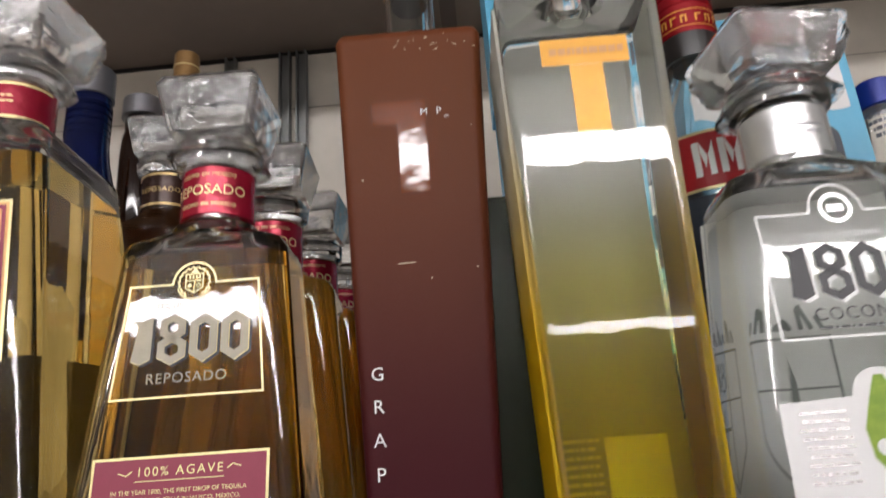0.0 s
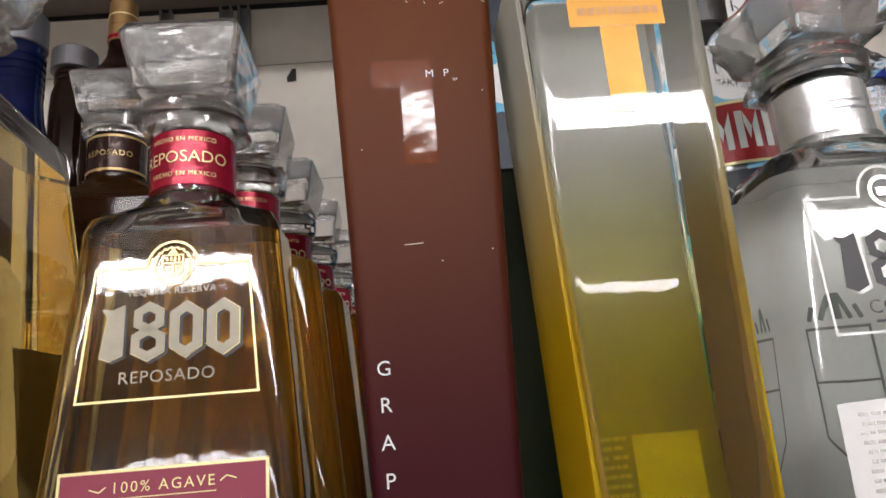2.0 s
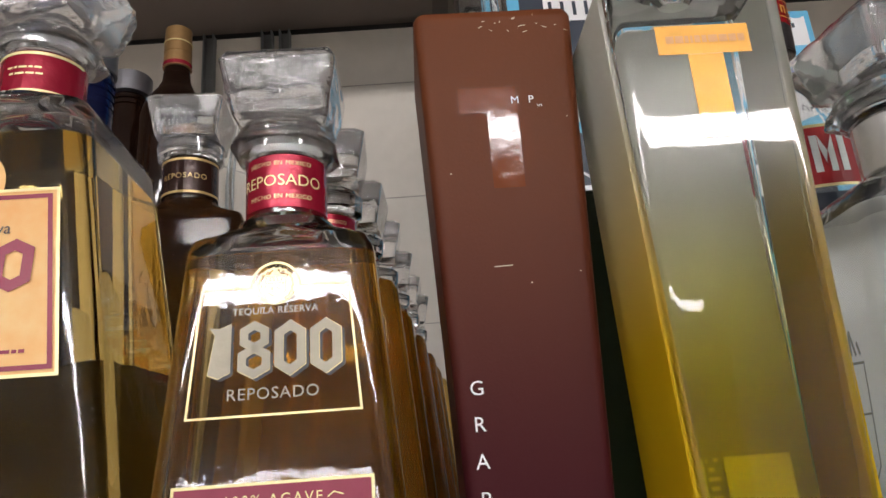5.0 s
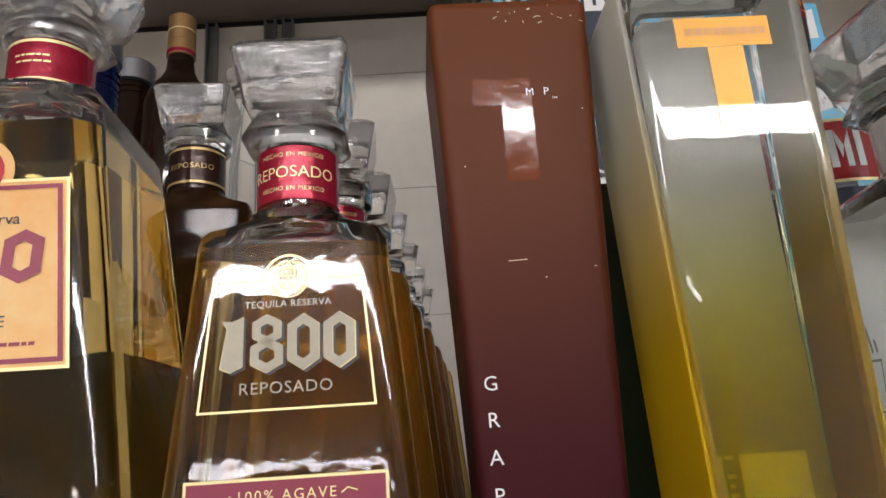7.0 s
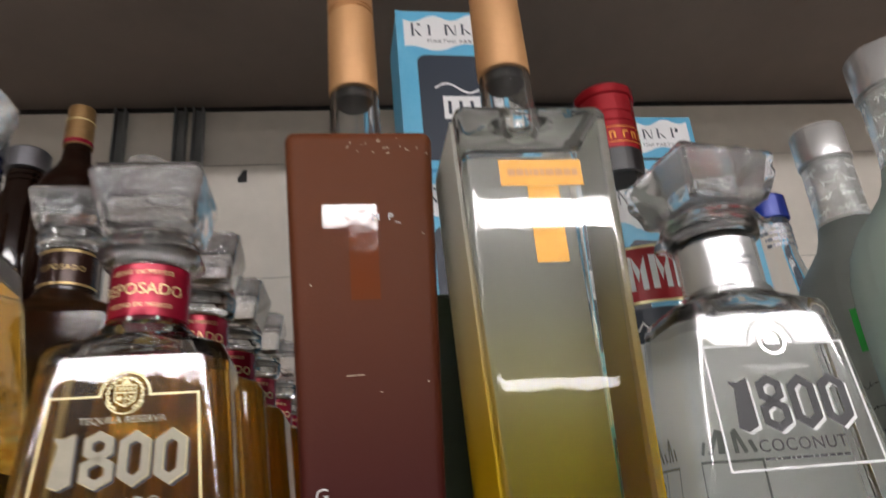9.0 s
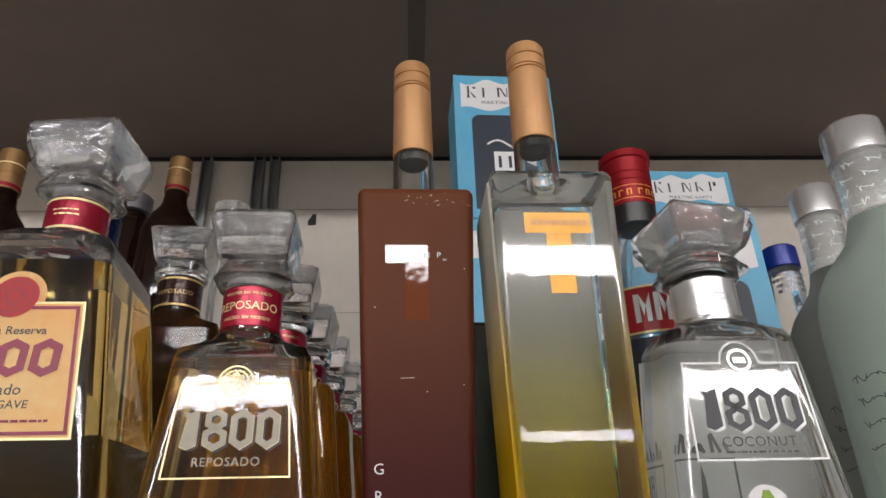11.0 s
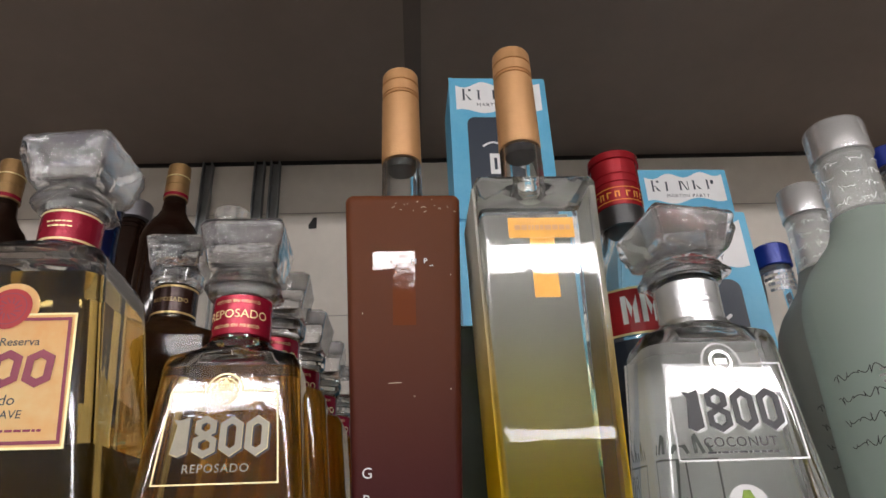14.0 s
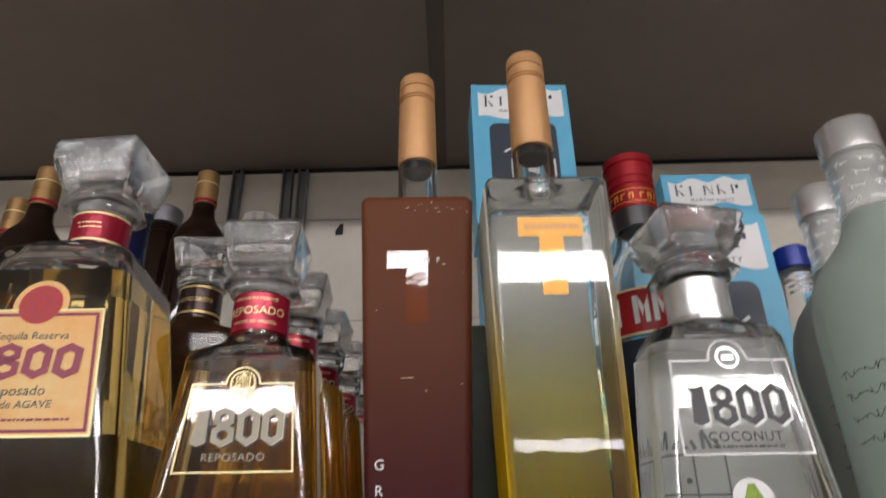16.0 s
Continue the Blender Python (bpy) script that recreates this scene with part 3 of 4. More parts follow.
        outline([(-0.020, 0.068), (-0.020, 0.016)], 0.0008, False, bm)
        outline([(-0.028, 0.046), (-0.028, 0.028)], 0.0016, False, bm)
        outline([(-0.034, 0.038), (-0.022, 0.038)], 0.0016, False, bm)
        outline([(-0.031, 0.064), (-0.031, 0.053)], 0.0016, False, bm)
        outline(arc(-0.0255, 0.0613, 0.0024, 0, 345, 10), 0.0010, True, bm)
        outline(arc(-0.0255, 0.0558, 0.0030, 0, 345, 10), 0.0010, True, bm)
        for i in range(7):
            outline([(-0.030 + 0.004 * i, 0.071), (-0.032 + 0.004 * i + 0.002 * math.sin(i * 2.1), 0.078 + 0.003 * math.sin(i * 1.7))], 0.0018, False, bm)
        part("rear_face", laid(poly([(-0.042, 0.003), (0.042, 0.003), (0.0330, 0.131), (-0.0330, 0.131)]), g, 0.0006), MILKY, ob, "milky printed rear face")
        part("etched_crest", laid(bm, g @ Matrix.Translation((0.005, 0.008, 0)), 0.0012), ETCHED, ob, "grey crest printed on the rear face")
    return ob


RED_COLLAR = (0.1475, 0.1695, 0.0158, RED_FOIL, GOLD_PRINT, "shiny red foil collar with gold lettering", "text")
SILVER_COLLAR = (0.1415, 0.1650, 0.0170, SILVER_FOIL, GREY_CAP, "shiny silver foil collar with faint print", "print")
DARK_COLLAR = (0.2100, 0.2330, 0.0158, COLLAR_BROWN, OLD_GOLD, "dark brown foil collar with gold lettering", "small edges")

front = small_flask((-0.068, 0.3554, SHELF), TEQUILA, RED_COLLAR, "amber tequila bottle with red collar, gold frame and glass stopper", "gold", group="tequila bottles in a file", wrap=0.12)
for i in range(1, 7):
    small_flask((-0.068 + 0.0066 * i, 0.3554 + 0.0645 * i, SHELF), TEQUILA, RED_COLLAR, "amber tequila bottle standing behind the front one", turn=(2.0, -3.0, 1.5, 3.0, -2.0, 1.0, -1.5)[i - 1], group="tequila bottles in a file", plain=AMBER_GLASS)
SLIM = flask_sections(0.1990, 0.0345, 0.026, 0.0335, 0.0225, 0.0152, 0.234, 0.175)
flask((-0.1455, 0.480, SHELF), "amber tequila bottle with dark brown and gold collar", *SLIM, TEQUILA, 0.0152, DARK_COLLAR, stopper_at(0.2455, 0.2715, 0.0215), 3, plain=DEEP_AMBER)
coconut = small_flask((0.1715, 0.3345, SHELF), SPIRIT, SILVER_COLLAR, "clear coconut tequila bottle with silver collar and wrapped stopper", "white", turn=0.0, wrap=1.0, stop_turn=9, stop=(0.1815, 0.2055))

# the large bottle with a paper label
BIG = flask_sections(0.198, 0.0640, 0.055, 0.0365, 0.041, 0.0165, 0.233, 0.181)
big = flask((-0.1772, 0.373, SHELF), "large golden tequila bottle with cream paper label and red seal", *BIG, TEQUILA_GOLD, 0.0165,
            (0.2115, 0.2325, 0.0172, RED_FOIL, GOLD_PRINT, "red paper collar edged in gold", "edges print"), stopper_at(0.2500, 0.2815, 0.0246), wrap=1.0, stop_turn=-6)
BIG_FACE = face_frame(-0.055, 4.0)
LT, LB = 0.0340, 0.0415
lab = part("paper_label", laid(poly([(-LB, 0.0875), (LB, 0.0875), (LT, 0.1555)] + arc(0, 0.1585, 0.0145, -11, 191, 16) + [(-LT, 0.1555)]), BIG_FACE, 0.0006), PAPER, big, "cream and orange paper label")
inner = [(-LB + 0.003, 0.0905), (LB - 0.003, 0.0905), (LT - 0.003, 0.1525), (-LT + 0.003, 0.1525)]
part("border_line", laid(outline(inner, 0.0017), BIG_FACE, 0.0009), MAGENTA, lab, "magenta border line")
part("border_line", laid(outline([(-LB + 0.0004, 0.0879), (LB - 0.0004, 0.0879), (LT - 0.0004, 0.1551), (-LT + 0.0004, 0.1551)], 0.0012), BIG_FACE, 0.0010), GOLD_PRINT, lab, "gold border line")
part("seal", laid(poly(arc(0, 0.1585, 0.0112, 0, 345, 24)), BIG_FACE, 0.0011), RED_LABEL, lab, "round red seal")
bm = outline(arc(0, 0.1585, 0.0085, 0, 345, 24), 0.0005)
for i in range(12):
    a = radians(30 * i)
    outline([(0.003 * math.cos(a), 0.1585 + 0.003 * math.sin(a)), (0.0062 * math.cos(a + 0.3), 0.1585 + 0.0062 * math.sin(a + 0.3))], 0.0007, False, bm)
part("seal_relief", laid(bm, BIG_FACE, 0.0013), MAGENTA, lab)
marks(lab, MAGENTA, BIG_FACE, 0.056, 0.0180, 0, 0.1175, 0.0011, "magenta maker's mark as plain shapes")
for line, size, v in (("Tequila Reserva", 0.0060, 0.1385), ("Reposado", 0.0074, 0.1085), ("100% de AGAVE", 0.0056, 0.1020)):
    part("lettering", laid(words(line, size, 0, v), BIG_FACE, 0.0010), NAVY_PRINT, lab)
print_part("small_print", laid(print_lines(-0.030, 0.030, 0.0955, 0.003, 1, 0.0012, 4), BIG_FACE, 0.0010), MAGENTA, lab)
part("rear_label", laid(rect(-0.054, 0.054, 0.004, 0.099), face_frame(0.0555, -4.0), 0.0022), BLACK, big, "black label on the rear face")


# ---- square vodka bottles ----
def square_bottle(at, label, h, top, base, turn, glassy, cap_at):
    ob = thing("square_bottle", label, "bottle", at, turn)

    def sec(z, inset=0.0, r=0.004):
        k = base + (top - base) * z / h
        return (z, k - inset, k - inset, r)
    neck = 0.0130
    body = [(0, base - 0.003, base - 0.003, 0.004), sec(0.003), sec(h - 0.004), (h - 0.0012, top - 0.0012, top - 0.0012, 0.004), (h, top - 0.004, top - 0.004, 0.004),
            (h + 0.0015, neck + 0.003, neck + 0.003, neck + 0.003), (h + 0.004, neck, neck, neck), (h + 0.056, neck - 0.0006, neck - 0.0006, neck)]
    bm = loft(body, 5)
    if glassy:
        loft([(h - 0.006, 0.006, 0.006, 0.006), (h - 0.003, 0.0085, 0.0085, 0.0085), (h + 0.004, neck - 0.003, neck - 0.003, neck), (h + 0.052, neck - 0.003, neck - 0.003, neck)], 5, inward=True, bm=bm)
        part("glass_body", bm, GLASS, ob, "thick clear square glass")
        part("liquor", loft([(0.007, base * 0.55, base * 0.55, base * 0.4), (0.010, base - 0.006, base - 0.006, 0.006), sec(0.04, 0.0042, 0.004), sec(h - 0.012, 0.0038, 0.004)], 5), CITRUS, ob, "pale yellow spirit fading to clear")
    else:
        bmesh.ops.delete(bm, geom=list(bm.verts), context="VERTS")
        loft(body[:6] + [(h + 0.003, neck + 0.001, neck + 0.001, neck)], 5, bm=bm)
        part("coated_body", bm, GRAPE, ob, "satin brown to purple coating")
        bm = loft([(h + 0.0015, neck + 0.002, neck + 0.002, neck), (h + 0.004, neck, neck, neck), (h + 0.056, neck - 0.0006, neck - 0.0006, neck)], 5)
        loft([(h + 0.0035, neck - 0.003, neck - 0.003, neck), (h + 0.052, neck - 0.003, neck - 0.003, neck)], 5, inward=True, bm=bm)
        part("glass_neck", bm, GLASS, ob, "clear glass neck")
    c0, c1 = h + cap_at[0], h + cap_at[1]
    r = 0.0129
    prof = [(c0, r - 0.0003), (c0 + 0.0008, r)]
    for groove in (0.0215, 0.0190, 0.0105):
        g = c1 - groove
        prof += [(g - 0.0009, r - 0.0005), (g - 0.0007, r - 0.0014), (g + 0.0005, r - 0.0014), (g + 0.0007, r - 0.0005)]
    prof += [(c1 - 0.0018, r - 0.0008), (c1 - 0.0005, r - 0.0016), (c1, r - 0.0030)]
    cap = part("cap", round_loft(prof, 10), GOLD_CAP, ob, "ribbed matt gold foil cap")
    part("cork_disc", round_loft([(c0 - 0.006, neck - 0.0036), (c0 - 0.0006, neck - 0.0034)], 8), BLACK, cap)
    lean = -math.degrees(math.atan((top - base) / h))
    f = face_frame(-base, lean)
    return ob, f


grape, f = square_bottle((0.0198, 0.3775, SHELF), "tall square grape vodka bottle, brown fading to purple, gold cap", 0.2340, 0.0334, 0.0248, 0.0, False, (0.0415, 0.1140))
bm = rect(-0.0172, 0.0062, 0.1855, 0.1965)
rect(-0.0062, 0.0062, 0.1530, 0.1854, bm)
part("clear_window", laid(bm, f, 0.0004), GRAPE_CLEAR, grape, "glossy clear window of crossed bars")
part("lettering", laid(words("M P", 0.0046, 0.0085, 0.1888, spacing=1.5), f, 0.0007), SILVER_PRINT, grape)
part("lettering", laid(words("TM", 0.0016, 0.0152, 0.1868), f, 0.0007), SILVER_PRINT, grape)
rnd = random.Random(7)
bm = bmesh.new()
for i in range(16):
    x, v = rnd.uniform(-0.006, 0.030), rnd.uniform(0.2215, 0.2300)
    outline([(x, v), (x + rnd.uniform(-0.002, 0.002), v + rnd.uniform(-0.0012, 0.0012))], 0.00025, False, bm)
for i in range(4):
    x, v = rnd.uniform(-0.026, 0.026), rnd.uniform(0.03, 0.215)
    rect(x, x + rnd.uniform(0.0003, 0.0008), v, v + 0.0004, bm)
outline([(-0.009, 0.1215), (-0.002, 0.1218)], 0.0003, False, bm)
print_part("scuff", laid(bm, f, 0.0004), CREAM_PRINT, grape, "fine pale scratches and dust")
for k, letter in enumerate("GRAPE"):
    part("letter", laid(words(letter, 0.0074, -0.0195, 0.0745 - 0.0127 * k), f, 0.0006), SILVER_PRINT, grape)
part("lettering", laid(words("THE WORLD'S FINEST", 0.0030, 0.004, 0.0155, spacing=1.5), f, 0.0006), SILVER_PRINT, grape)

citrus, f = square_bottle((0.0920, 0.3475, SHELF), "tall square citrus vodka bottle, yellow fading to clear, gold cap", 0.2275, 0.0336, 0.0275, 0.0, True, (0.0380, 0.1125))
bm = rect(-0.0174, 0.0176, 0.1880, 0.2000)
rect(-0.0066, 0.0066, 0.1545, 0.1879, bm)
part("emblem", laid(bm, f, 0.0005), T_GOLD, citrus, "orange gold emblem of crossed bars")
print_part("faint_print", laid(print_lines(-0.0155, 0.0155, 0.1925, 0.003, 1, 0.0030, 12), f, 0.0008), GOLD_CAP, citrus)
rear = face_frame(0.0275, math.degrees(math.atan(0.0061 / 0.2275)))
bm = box(-0.0255, 0.0255, 0.006, 0.224, 0.0013, 0.0022)
part("rear_coating", laid(bm, rear, 0.0), CITRUS_COAT, citrus, "milky rear coating, yellow fading to clear")
for side in (-90, 90):
    turned = Matrix.Rotation(radians(side), 4, "Z") @ f
    part("side_coating", laid(box(-0.0258, 0.0258, 0.006, 0.223, -0.0034, 0.0006, 0.0003), turned), CITRUS_SIDE, citrus, "milky side coating, yellow fading to clear")
part("rear_sticker", laid(rect(-0.006, 0.018, 0.022, 0.0475), rear, 0.0028), YELLOW_STICKER, citrus, "square yellow sticker on the rear face")
(print_part("small_print", laid(print_lines(-0.024, -0.008, 0.046, 0.0032, 7, 0.0014, 9), rear, 0.0028), YELLOW_STICKER, citrus))


# ---- round bottles ----
def round_bottle(name, at, label, profile, mat, cap_profile, cap_mat, cap_label, group="", tilt=0):
    ob = thing(name, label, "bottle", at, tilt, group)
    part("glass_body", round_loft(profile, 10), mat, ob)
    part("cap", round_loft(cap_profile, 10), cap_mat, ob, cap_label)
    return ob


def vodka(at):
    """A clear round bottle with a red screw cap and a red label band."""
    ob = thing("vodka_bottle", "clear vodka bottle with red screw cap and red label", "bottle", at)
    prof = [(0, 0.036), (0.004, 0.0385), (0.17, 0.0385), (0.19, 0.037), (0.210, 0.030), (0.226, 0.019), (0.238, 0.0155), (0.262, 0.0145), (0.287, 0.0140)]
    bm = round_loft(prof, 10)
    round_loft([(0.172, 0.0355), (0.19, 0.034), (0.209, 0.027), (0.226, 0.016), (0.24, 0.0115), (0.285, 0.0105)], 10, inward=True, bm=bm)
    part("glass_body", bm, GLASS, ob, "clear glass")
    part("liquor", round_loft([(0.008, 0.034), (0.1715, 0.0355)], 10), SPIRIT, ob)
    z = 0.2592
    cap = part("cap", round_loft([(z - 0.014, 0.0150), (z - 0.001, 0.0156), (z, 0.0164), (z + 0.016, 0.0166), (z + 0.0164, 0.0160), (z + 0.018, 0.0160), (z + 0.0184, 0.0166), (z + 0.0225, 0.0166), (z + 0.0229, 0.0160), (z + 0.0245, 0.0160), (z + 0.025, 0.0166), (z + 0.036, 0.0168), (z + 0.0365, 0.0181), (z + 0.0420, 0.0181), (z + 0.0435, 0.0165)], 10), RED_CAP, ob, "ribbed dark red screw cap")
    part("black_skirt", round_loft([(z - 0.0145, 0.0155), (z - 0.008, 0.0160), (z - 0.0005, 0.0163)], 10), BLACK, cap)
    part("gold_line", wrapped(strip_rect(-0.03, 0.03, 0, 0.0005, 24), 0.0167, z + 0.0025), T_GOLD, cap)
    part("gold_line", wrapped(strip_rect(-0.03, 0.03, 0, 0.0005, 24), 0.0167, z + 0.0125), T_GOLD, cap)
    bm = bmesh.new()
    for k in range(9):
        x = -0.024 + k * 0.0056 + (0.002 if k > 3 else 0)
        rect(x, x + 0.0010, 0.0, 0.0048, bm)
        rect(x + 0.0011, x + 0.0034, 0.0038, 0.0048, bm)
        if k % 2:
            rect(x + 0.0024, x + 0.0034, 0.0, 0.0037, bm)
    print_part("gold_shapes", wrapped(bm, 0.0167, z + 0.0050), T_GOLD, cap)
    lab = part("label_band", wrapped(strip_rect(-0.055, 0.055, 0.0, 0.029, 24), 0.0386, 0.158), RED_LABEL, ob, "red label band edged in gold")
    for zz in (0.1575, 0.1865):
        part("gold_edge", wrapped(strip_rect(-0.055, 0.055, 0.0, 0.0014, 24), 0.0390, zz), GOLD_PRINT, lab)
    for k in range(8):
        bm = bmesh.new()
        x = -0.046 + k * 0.0118
        poly([(x, 0.0), (x + 0.0032, 0.0), (x + 0.0032, 0.018), (x, 0.018)], bm)
        if k % 3 != 1:
            poly([(x + 0.0034, 0.018), (x + 0.0034, 0.012), (x + 0.0052, 0.004), (x + 0.0066, 0.010)], bm)
            poly([(x + 0.0068, 0.0), (x + 0.0096, 0.0), (x + 0.0096, 0.018), (x + 0.0068, 0.0105)], bm)
        part("silver_shape", wrapped(bm, 0.0390, 0.1645), SILVER_PRINT, lab, "silver block shape")
    dark = part("dark_label", wrapped(strip_rect(-0.055, 0.055, 0.0, 0.115, 24), 0.0386, 0.040), NAVY_PRINT, ob, "dark lower label")
    bm = outline([(-0.022 + 0.003 * i, 0.104 + 0.004 * math.sin(i * 1.6)) for i in range(15)], 0.0009, False)
    print_lines(-0.022, 0.022, 0.092, 0.003, 1, 0.0016, 14, bm)
    part("silver_script", wrapped(bm, 0.0388, 0.040), SILVER_PRINT, dark)
    bm = outline([(-0.026, 0.088), (-0.021, 0.078), (-0.016, 0.088)], 0.002, False)
    outline([(0.004, 0.088), (0.009, 0.078), (0.014, 0.088)], 0.002, False, bm)
    part("red_chevrons", wrapped(bm, 0.0388, 0.040), RED_LABEL, dark)
    bm = poly(arc(-0.018, 0.052, 0.004, 0, 330, 10))
    poly(arc(0.009, 0.052, 0.004, 0, 330, 10), bm)
    part("gold_dots", wrapped(bm, 0.0388, 0.040), YELLOW_STICKER, dark)
    return ob


vodka((0.1725, 0.416, SHELF))


def frosted(at, label, mat, turn=0):
    """A frosted round bottle with a short neck and a wide aluminium cap."""
    ob = thing("frosted_bottle", label, "bottle", at, turn, "frosted bottles")
    prof = [(0, 0.037), (0.004, 0.0420), (0.010, 0.0432), (0.142, 0.0432), (0.155, 0.0426), (0.167, 0.0398), (0.177, 0.0345), (0.186, 0.0270), (0.194, 0.0205), (0.201, 0.0175), (0.207, 0.0162)]
    part("glass_body", round_loft(prof, 12), mat, ob, "matt frosted glass")
    bm = round_loft([(0.2072, 0.0161), (0.216, 0.0153), (0.246, 0.0152)], 12)
    round_loft([(0.210, 0.0122), (0.245, 0.0120)], 12, inward=True, bm=bm)
    part("neck", bm, NECK_GLASS, ob, "hazy clear glass neck")
    part("cap", round_loft([(0.2465, 0.0160), (0.2468, 0.0166), (0.2675, 0.0165), (0.2685, 0.0158), (0.2688, 0.0140)], 12), SILVER_CAP, ob, "smooth brushed aluminium cap")
    bm = bmesh.new()
    rnd = random.Random(21)
    for row in range(4):
        for k in range(7):
            x, y = -0.046 + k * 0.0130 + row * 0.004, row * 0.0085
            ph = rnd.random() * 6
            pts = [(x + 0.00026 * i + 0.0006 * math.sin(i * 0.5), y + 0.0021 * math.sin(i * 0.62 + ph) * (0.5 + 0.5 * math.sin(i * 0.17 + ph))) for i in range(30)]
            outline(pts, 0.00035, False, bm)
    part("neck_script", wrapped(bm, 0.0157, 0.2130), SILVER_PRINT, ob, "silver handwriting flourishes round the neck")
    return ob


ab = frosted((0.2695, 0.3145, SHELF), "large pale green frosted glass bottle with aluminium cap", FROST)
ab_far = frosted((0.2960, 0.402, SHELF), "grey frosted glass bottle with aluminium cap", FROST_GREY, 30)
ab.scale = (1, 1, 0.953)
ab_far.scale = (0.91, 0.91, 0.998)
part("green_sticker", wrapped(strip_rect(-0.008, 0.008, 0, 0.022, 6), 0.0434, 0.128, -75), GREEN_STICKER, ab_far, "small bright green sticker")
for ob, turn in ((ab, -66), (ab_far, -78)):
    bm = bmesh.new()
    for k in range(4):
        outline([(-0.016 + 0.00032 * i + 0.0012 * math.sin(i * 0.33), -0.011 * k + 0.0020 * math.sin(i * 0.52 + k) * (0.6 + 0.4 * math.sin(i * 0.11 + k))) for i in range(84)], 0.0004, False, bm)
    part("dark_script", wrapped(bm, 0.0434, 0.112, turn), DARK_PRINT, ob, "thin black handwriting flourishes")
print_part("small_print", wrapped(print_lines(-0.012, 0.012, 0, 0.003, 22, 0.0012, 33), 0.0434, 0.11, -40), SILVER_CAP, ab)

for at, tall, lab_ in (((0.3335, 0.519, SHELF), -0.0075, "clear bottle with a shiny blue screw cap"), ((0.455, 0.505, SHELF), 0.082, "clear bottle with a shiny blue screw cap, taller than its neighbour")):
    ob = round_bottle("blue_capped_bottle", at, lab_, [(0, 0.019), (0.004, 0.0215), (0.20 + tall, 0.0215), (0.232 + tall, 0.0150), (0.240 + tall, 0.0132), (0.276 + tall, 0.0128)], GLASS,
                      [(0.2705 + tall, 0.0140), (0.2712 + tall, 0.0148), (0.2885 + tall, 0.0147), (0.2902 + tall, 0.0132)], BLUE_CAP, "shiny dark blue cap", "blue-capped bottles")
    print_part("neck_print", wrapped(print_lines(-0.018, 0.018, 0, 0.005, 4, 0.0028, 40), 0.0134, 0.262 + tall), GREY_CAP, ob)


# ---- brown and blue bottles at the back ----
BACK = SHELF + 0.15


def whisky(at, h, label):
    prof = [(0, 0.030), (0.005, 0.0335), (h - 0.104, 0.0335), (h - 0.094, 0.0318), (h - 0.082, 0.0265), (h - 0.072, 0.0190), (h - 0.062, 0.0140), (h - 0.046, 0.0122), (h - 0.004, 0.0115)]
    ob = round_bottle("whisky_bottle", at, label, prof, BROWN_GLASS, [(h - 0.046, 0.0132), (h - 0.0455, 0.0137), (h - 0.0300, 0.0134), (h - 0.0297, 0.0130), (h - 0.0285, 0.0130), (h - 0.0282, 0.0134), (h - 0.001, 0.0128), (h, 0.0115)], SHADED_GOLD, "gold foil cap, its colour darkened for soffit shade", "brown bottles at the back")
    part("red_ring", band(0.0139, h - 0.0445, h - 0.0400, 8), RED_FOIL, ob)
    part("gold_ring", band(0.0137, h - 0.018, h - 0.0165, 8), GOLD_PRINT, ob)
    return ob


whisky((-0.2395, 0.722, BACK), 0.3515, "dark brown bottle with gold foil cap and sloping shoulders")
whisky((-0.3720, 0.625, BACK), 0.2925, "dark brown bottle with gold foil cap")
whisky((-0.4240, 0.670, BACK), 0.2825, "dark brown bottle with gold foil cap, slightly shorter")
ob = round_bottle("blue_bottle", (-0.2365, 0.540, SHELF), "blue glass bottle with grey metal cap", [(0, 0.026), (0.004, 0.0300), (0.205, 0.0300), (0.235, 0.0280), (0.262, 0.0225), (0.284, 0.0175), (0.298, 0.0160), (0.340, 0.0150)], BLUE_GLASS,
                  [(0.3370, 0.0162), (0.3376, 0.0168), (0.3605, 0.0165), (0.3620, 0.0152)], GREY_CAP, "grey metal cap")
for k in range(5):
    part("neck_rib", band(0.0163, 0.303 + 0.006 * k, 0.3065 + 0.006 * k, 8), BLUE_GLASS, ob)
ob = round_bottle("dark_bottle", (-0.2925, 0.742, BACK), "dark bottle with a low wide grey metal cap", [(0, 0.018), (0.004, 0.0205), (0.24, 0.0205), (0.262, 0.0195), (0.274, 0.0165), (0.292, 0.0160)], BROWN_GLASS,
                  [(0.2885, 0.0200), (0.2892, 0.0214), (0.3100, 0.0211), (0.3120, 0.0195)], GREY_CAP, "wide grey metal cap")
for k in range(2):
    part("neck_rib", band(0.0175, 0.276 + 0.006 * k, 0.2795 + 0.006 * k, 8), BROWN_GLASS, ob)
ob = round_bottle("decanter_bottle", (-0.1985, 0.822, BACK), "tall clear bottle with a flat glass stopper", [(0, 0.030), (0.005, 0.034), (0.23, 0.034), (0.28, 0.020), (0.30, 0.015), (0.317, 0.0145)], GLASS,
                  [(0.316, 0.012), (0.322, 0.015), (0.324, 0.019), (0.342, 0.0235), (0.3460, 0.0225)], STOPPER_GLASS, "flat clear glass stopper")


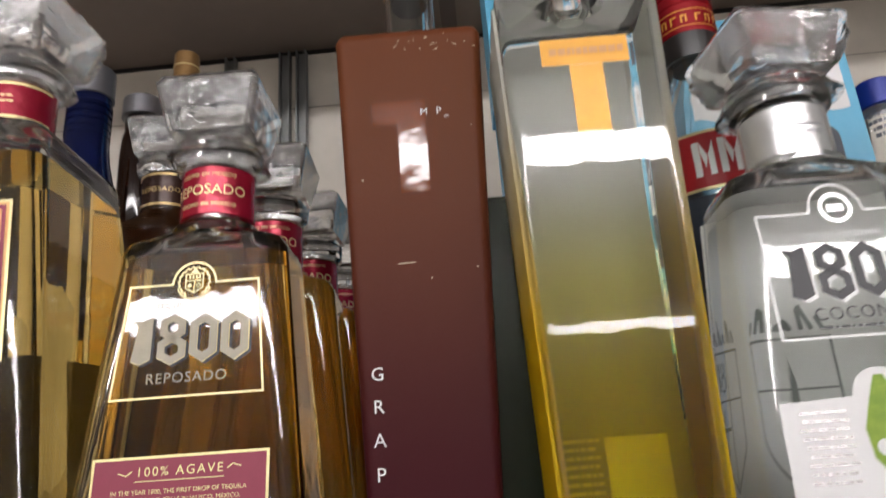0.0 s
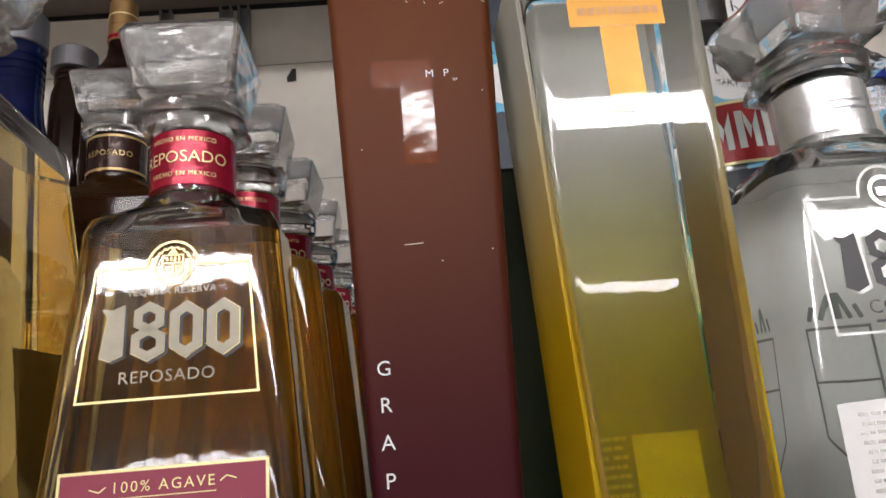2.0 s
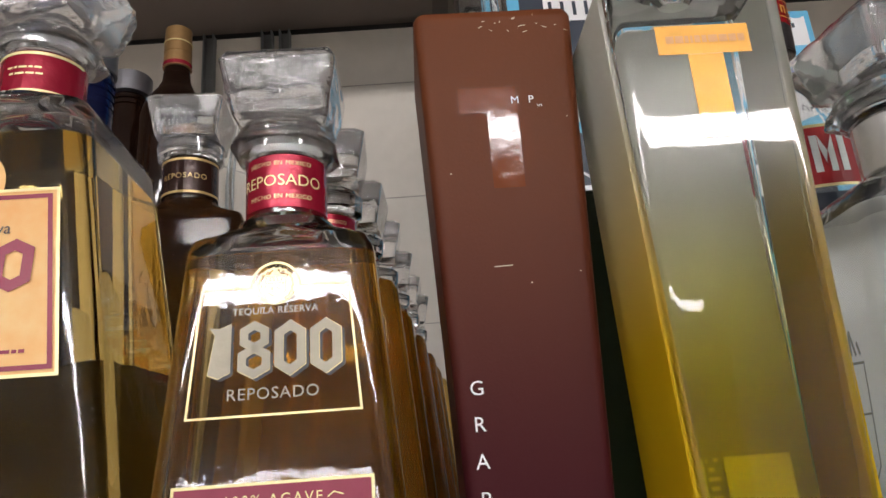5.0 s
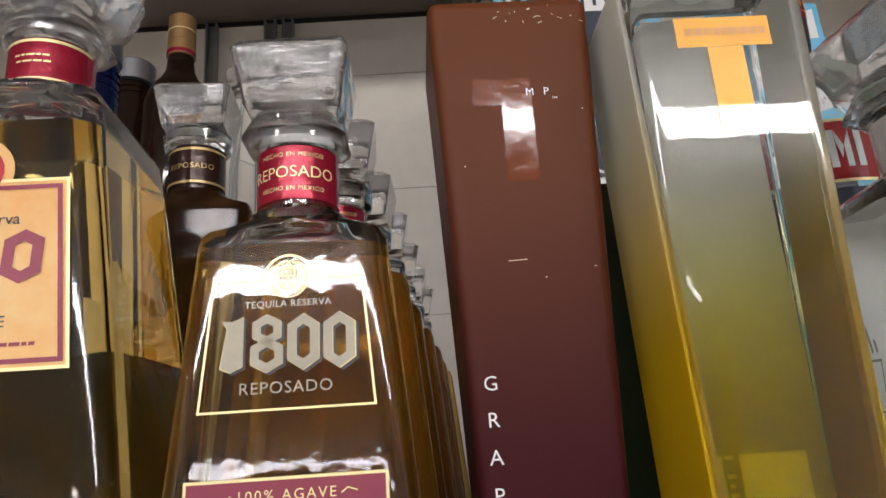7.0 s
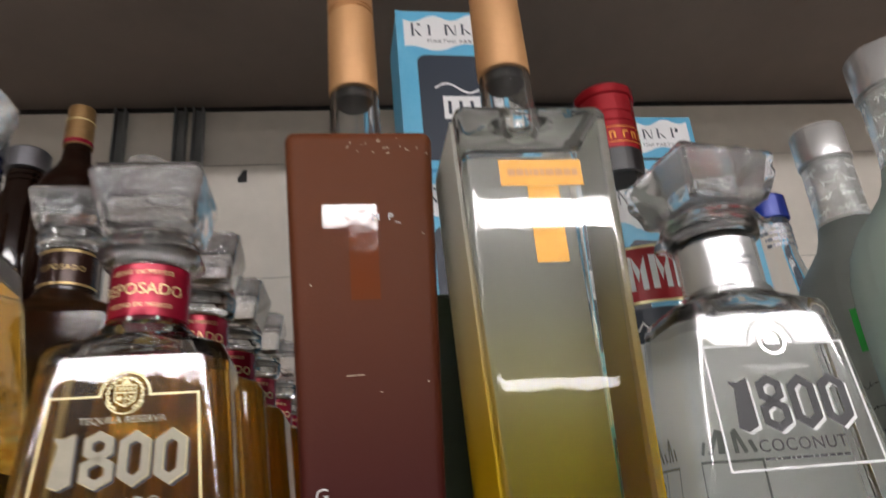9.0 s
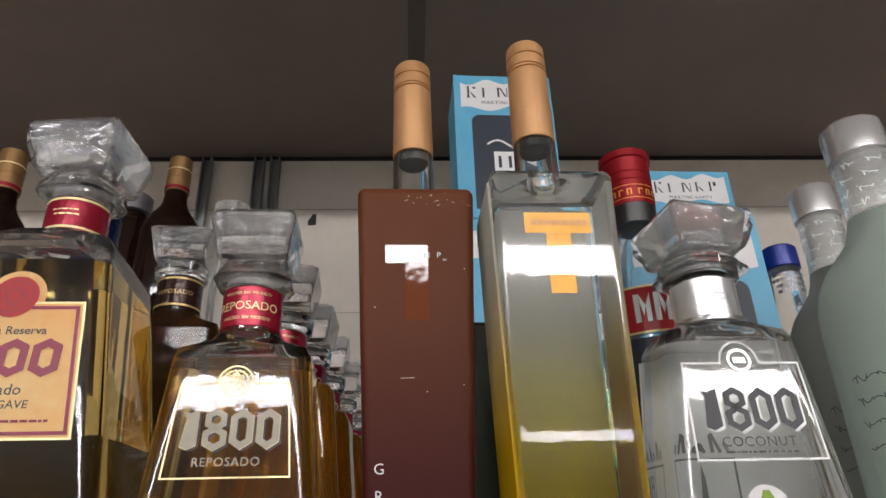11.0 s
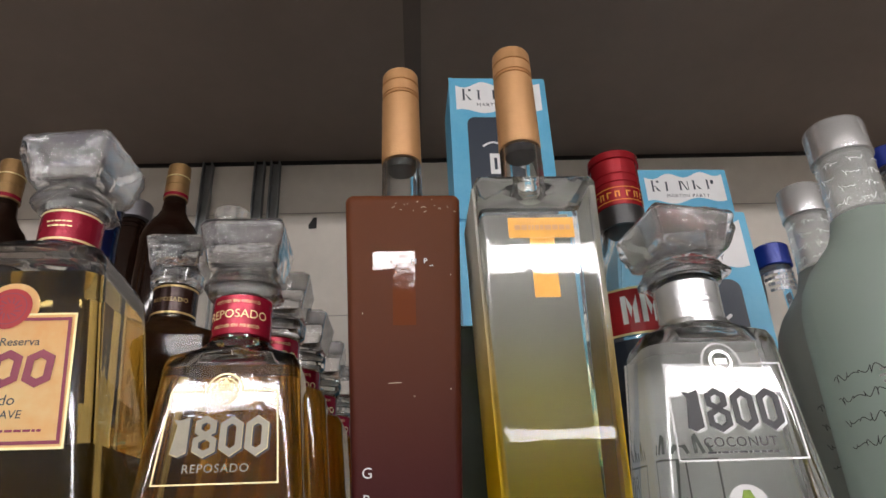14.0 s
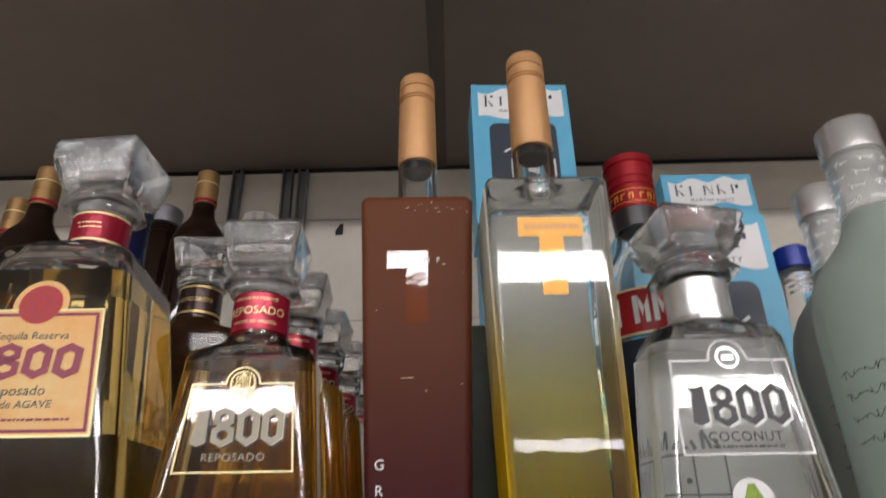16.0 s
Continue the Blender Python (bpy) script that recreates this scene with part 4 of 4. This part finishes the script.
# ---- blue gift boxes ----
def gift_box(at, label, w=0.118, h=0.200, d=0.085, turn=0):
    """A sky-blue carton: white wavy band with dark bars, a dark printed bottle in a cut-out."""
    ob = thing("gift_box", label, "box", at, turn, "blue gift boxes")
    part("carton", box(-w / 2, w / 2, 0, d, 0, h, 0.0012), BLUE_BOX, ob, "sky-blue printed carton")
    f = Matrix(((1, 0, 0, 0), (0, 0, -1, 0), (0, 1, 0, 0), (0, 0, 0, 1)))
    n = 18
    top = [(-w * 0.44 + w * 0.88 * i / n, h - 0.013 - 0.004 * math.sin(i * 0.85) + 0.006 * i / n) for i in range(n + 1)]
    low = [(-w * 0.44 + w * 0.88 * i / n, h - 0.054 + 0.004 * math.sin(i * 0.6 + 1) + 0.006 * i / n) for i in range(n + 1)]
    band_ = part("wavy_band", laid(poly(low + top[::-1]), f, 0.0005), PAPER_WHITE, ob, "white torn-edged band")
    for k in range(5):
        bm = bmesh.new()
        x = -w * 0.37 + k * w * 0.155
        y = h - 0.036 + 0.0010 * k
        s = 0.017 if k == 0 else 0.014
        rect(x, x + 0.0024, y, y + s, bm)
        rect(x - 0.0012, x + 0.0036, y - 0.0004, y, bm)
        rect(x - 0.0012, x + 0.0036, y + s, y + s + 0.0004, bm)
        if k in (0, 3):
            poly([(x + 0.0028, y + s * 0.55), (x + 0.0048, y + s * 0.50), (x + 0.0112, y), (x + 0.0082, y)], bm)
        if k == 0:
            rect(x + 0.0070, x + 0.0105, y + s * 0.82, y + s, bm)
        if k == 2:
            poly([(x + 0.0026, y + s), (x + 0.0046, y + s), (x + 0.0112, y), (x + 0.0092, y)], bm)
            rect(x + 0.0114, x + 0.0124, y, y + s, bm)
        if k == 4:
            rect(x + 0.0060, x + 0.0098, y + s * 0.55, y + s, bm)
        part("dark_shape", laid(bm, f, 0.0008), NAVY_PRINT, band_, "dark block shape of the printed name")
    part("lettering", laid(words("MARTINI PARTY", 0.0072, 0.002, h - 0.0455, spacing=1.2), f, 0.0008), NAVY_PRINT, band_)
    c = [(-w * 0.34, 0.012), (w * 0.34, 0.012)] + arc(w * 0.26, h - 0.072, w * 0.08, 0, 90, 5) + arc(-w * 0.26, h - 0.072, w * 0.08, 90, 180, 5)
    win = part("printed_bottle", laid(poly(c), f, 0.0005), NAVY_PRINT, ob, "dark navy printed bottle")
    bm = rect(-w * 0.14, w * 0.30, h * 0.30, h * 0.44)
    outline([(-w * 0.2 + w * 0.036 * i, h * 0.49 + 0.006 * math.sin(i * 0.55)) for i in range(13)], 0.0026, False, bm)
    part("white_tag", laid(bm, f, 0.0007), PAPER_WHITE, win)
    bm = bmesh.new()
    for k in range(4):
        rect(-w * 0.10 + k * w * 0.1, -w * 0.07 + k * w * 0.1, h * 0.33, h * 0.41, bm)
    part("tag_shapes", laid(bm, f, 0.0009), NAVY_PRINT, win)
    part("side_edge", box(-w / 2 - 0.001, -w / 2 + 0.004, -0.0008, 0.0002, 0.001, h - 0.001), BLUE_BOX, ob)
    return ob


for k in range(3):
    gift_box((0.1465 + (0.0, 0.001, -0.001)[k], 0.702, SHELF + 0.2078 * k), "sky-blue gift box with white band, in a stack of three", w=0.122, h=0.2073, turn=(1.0, -0.5, 0.5)[k])
for k in range(3):
    gift_box((0.4150, 0.820, SHELF + 0.1870 * k), "sky-blue gift box with white band, in a stack by the wall", w=0.126, h=0.1865, turn=(0.5, -1.0, 0.0)[k])
gift_box((0.250, 0.500, SHELF), "short sky-blue gift box under another", h=0.122, d=0.08)
gift_box((0.250, 0.500, SHELF + 0.1225), "sky-blue gift box with white band beside the frosted bottles", h=0.186, d=0.08, turn=-1)

# a dark carton half hidden between the square bottles
ob = thing("carton", "dark green upright carton half hidden behind the square bottles", "carton", (0.044, 0.470, SHELF))
part("body", box(-0.036, 0.045, -0.03, 0.035, 0, 0.186, 0.0015), DARK_GREEN, ob)
part("lid_flap", box(-0.0355, 0.0445, -0.0295, 0.0345, 0.1862, 0.1880, 0.0006), DARK_GREEN, ob)
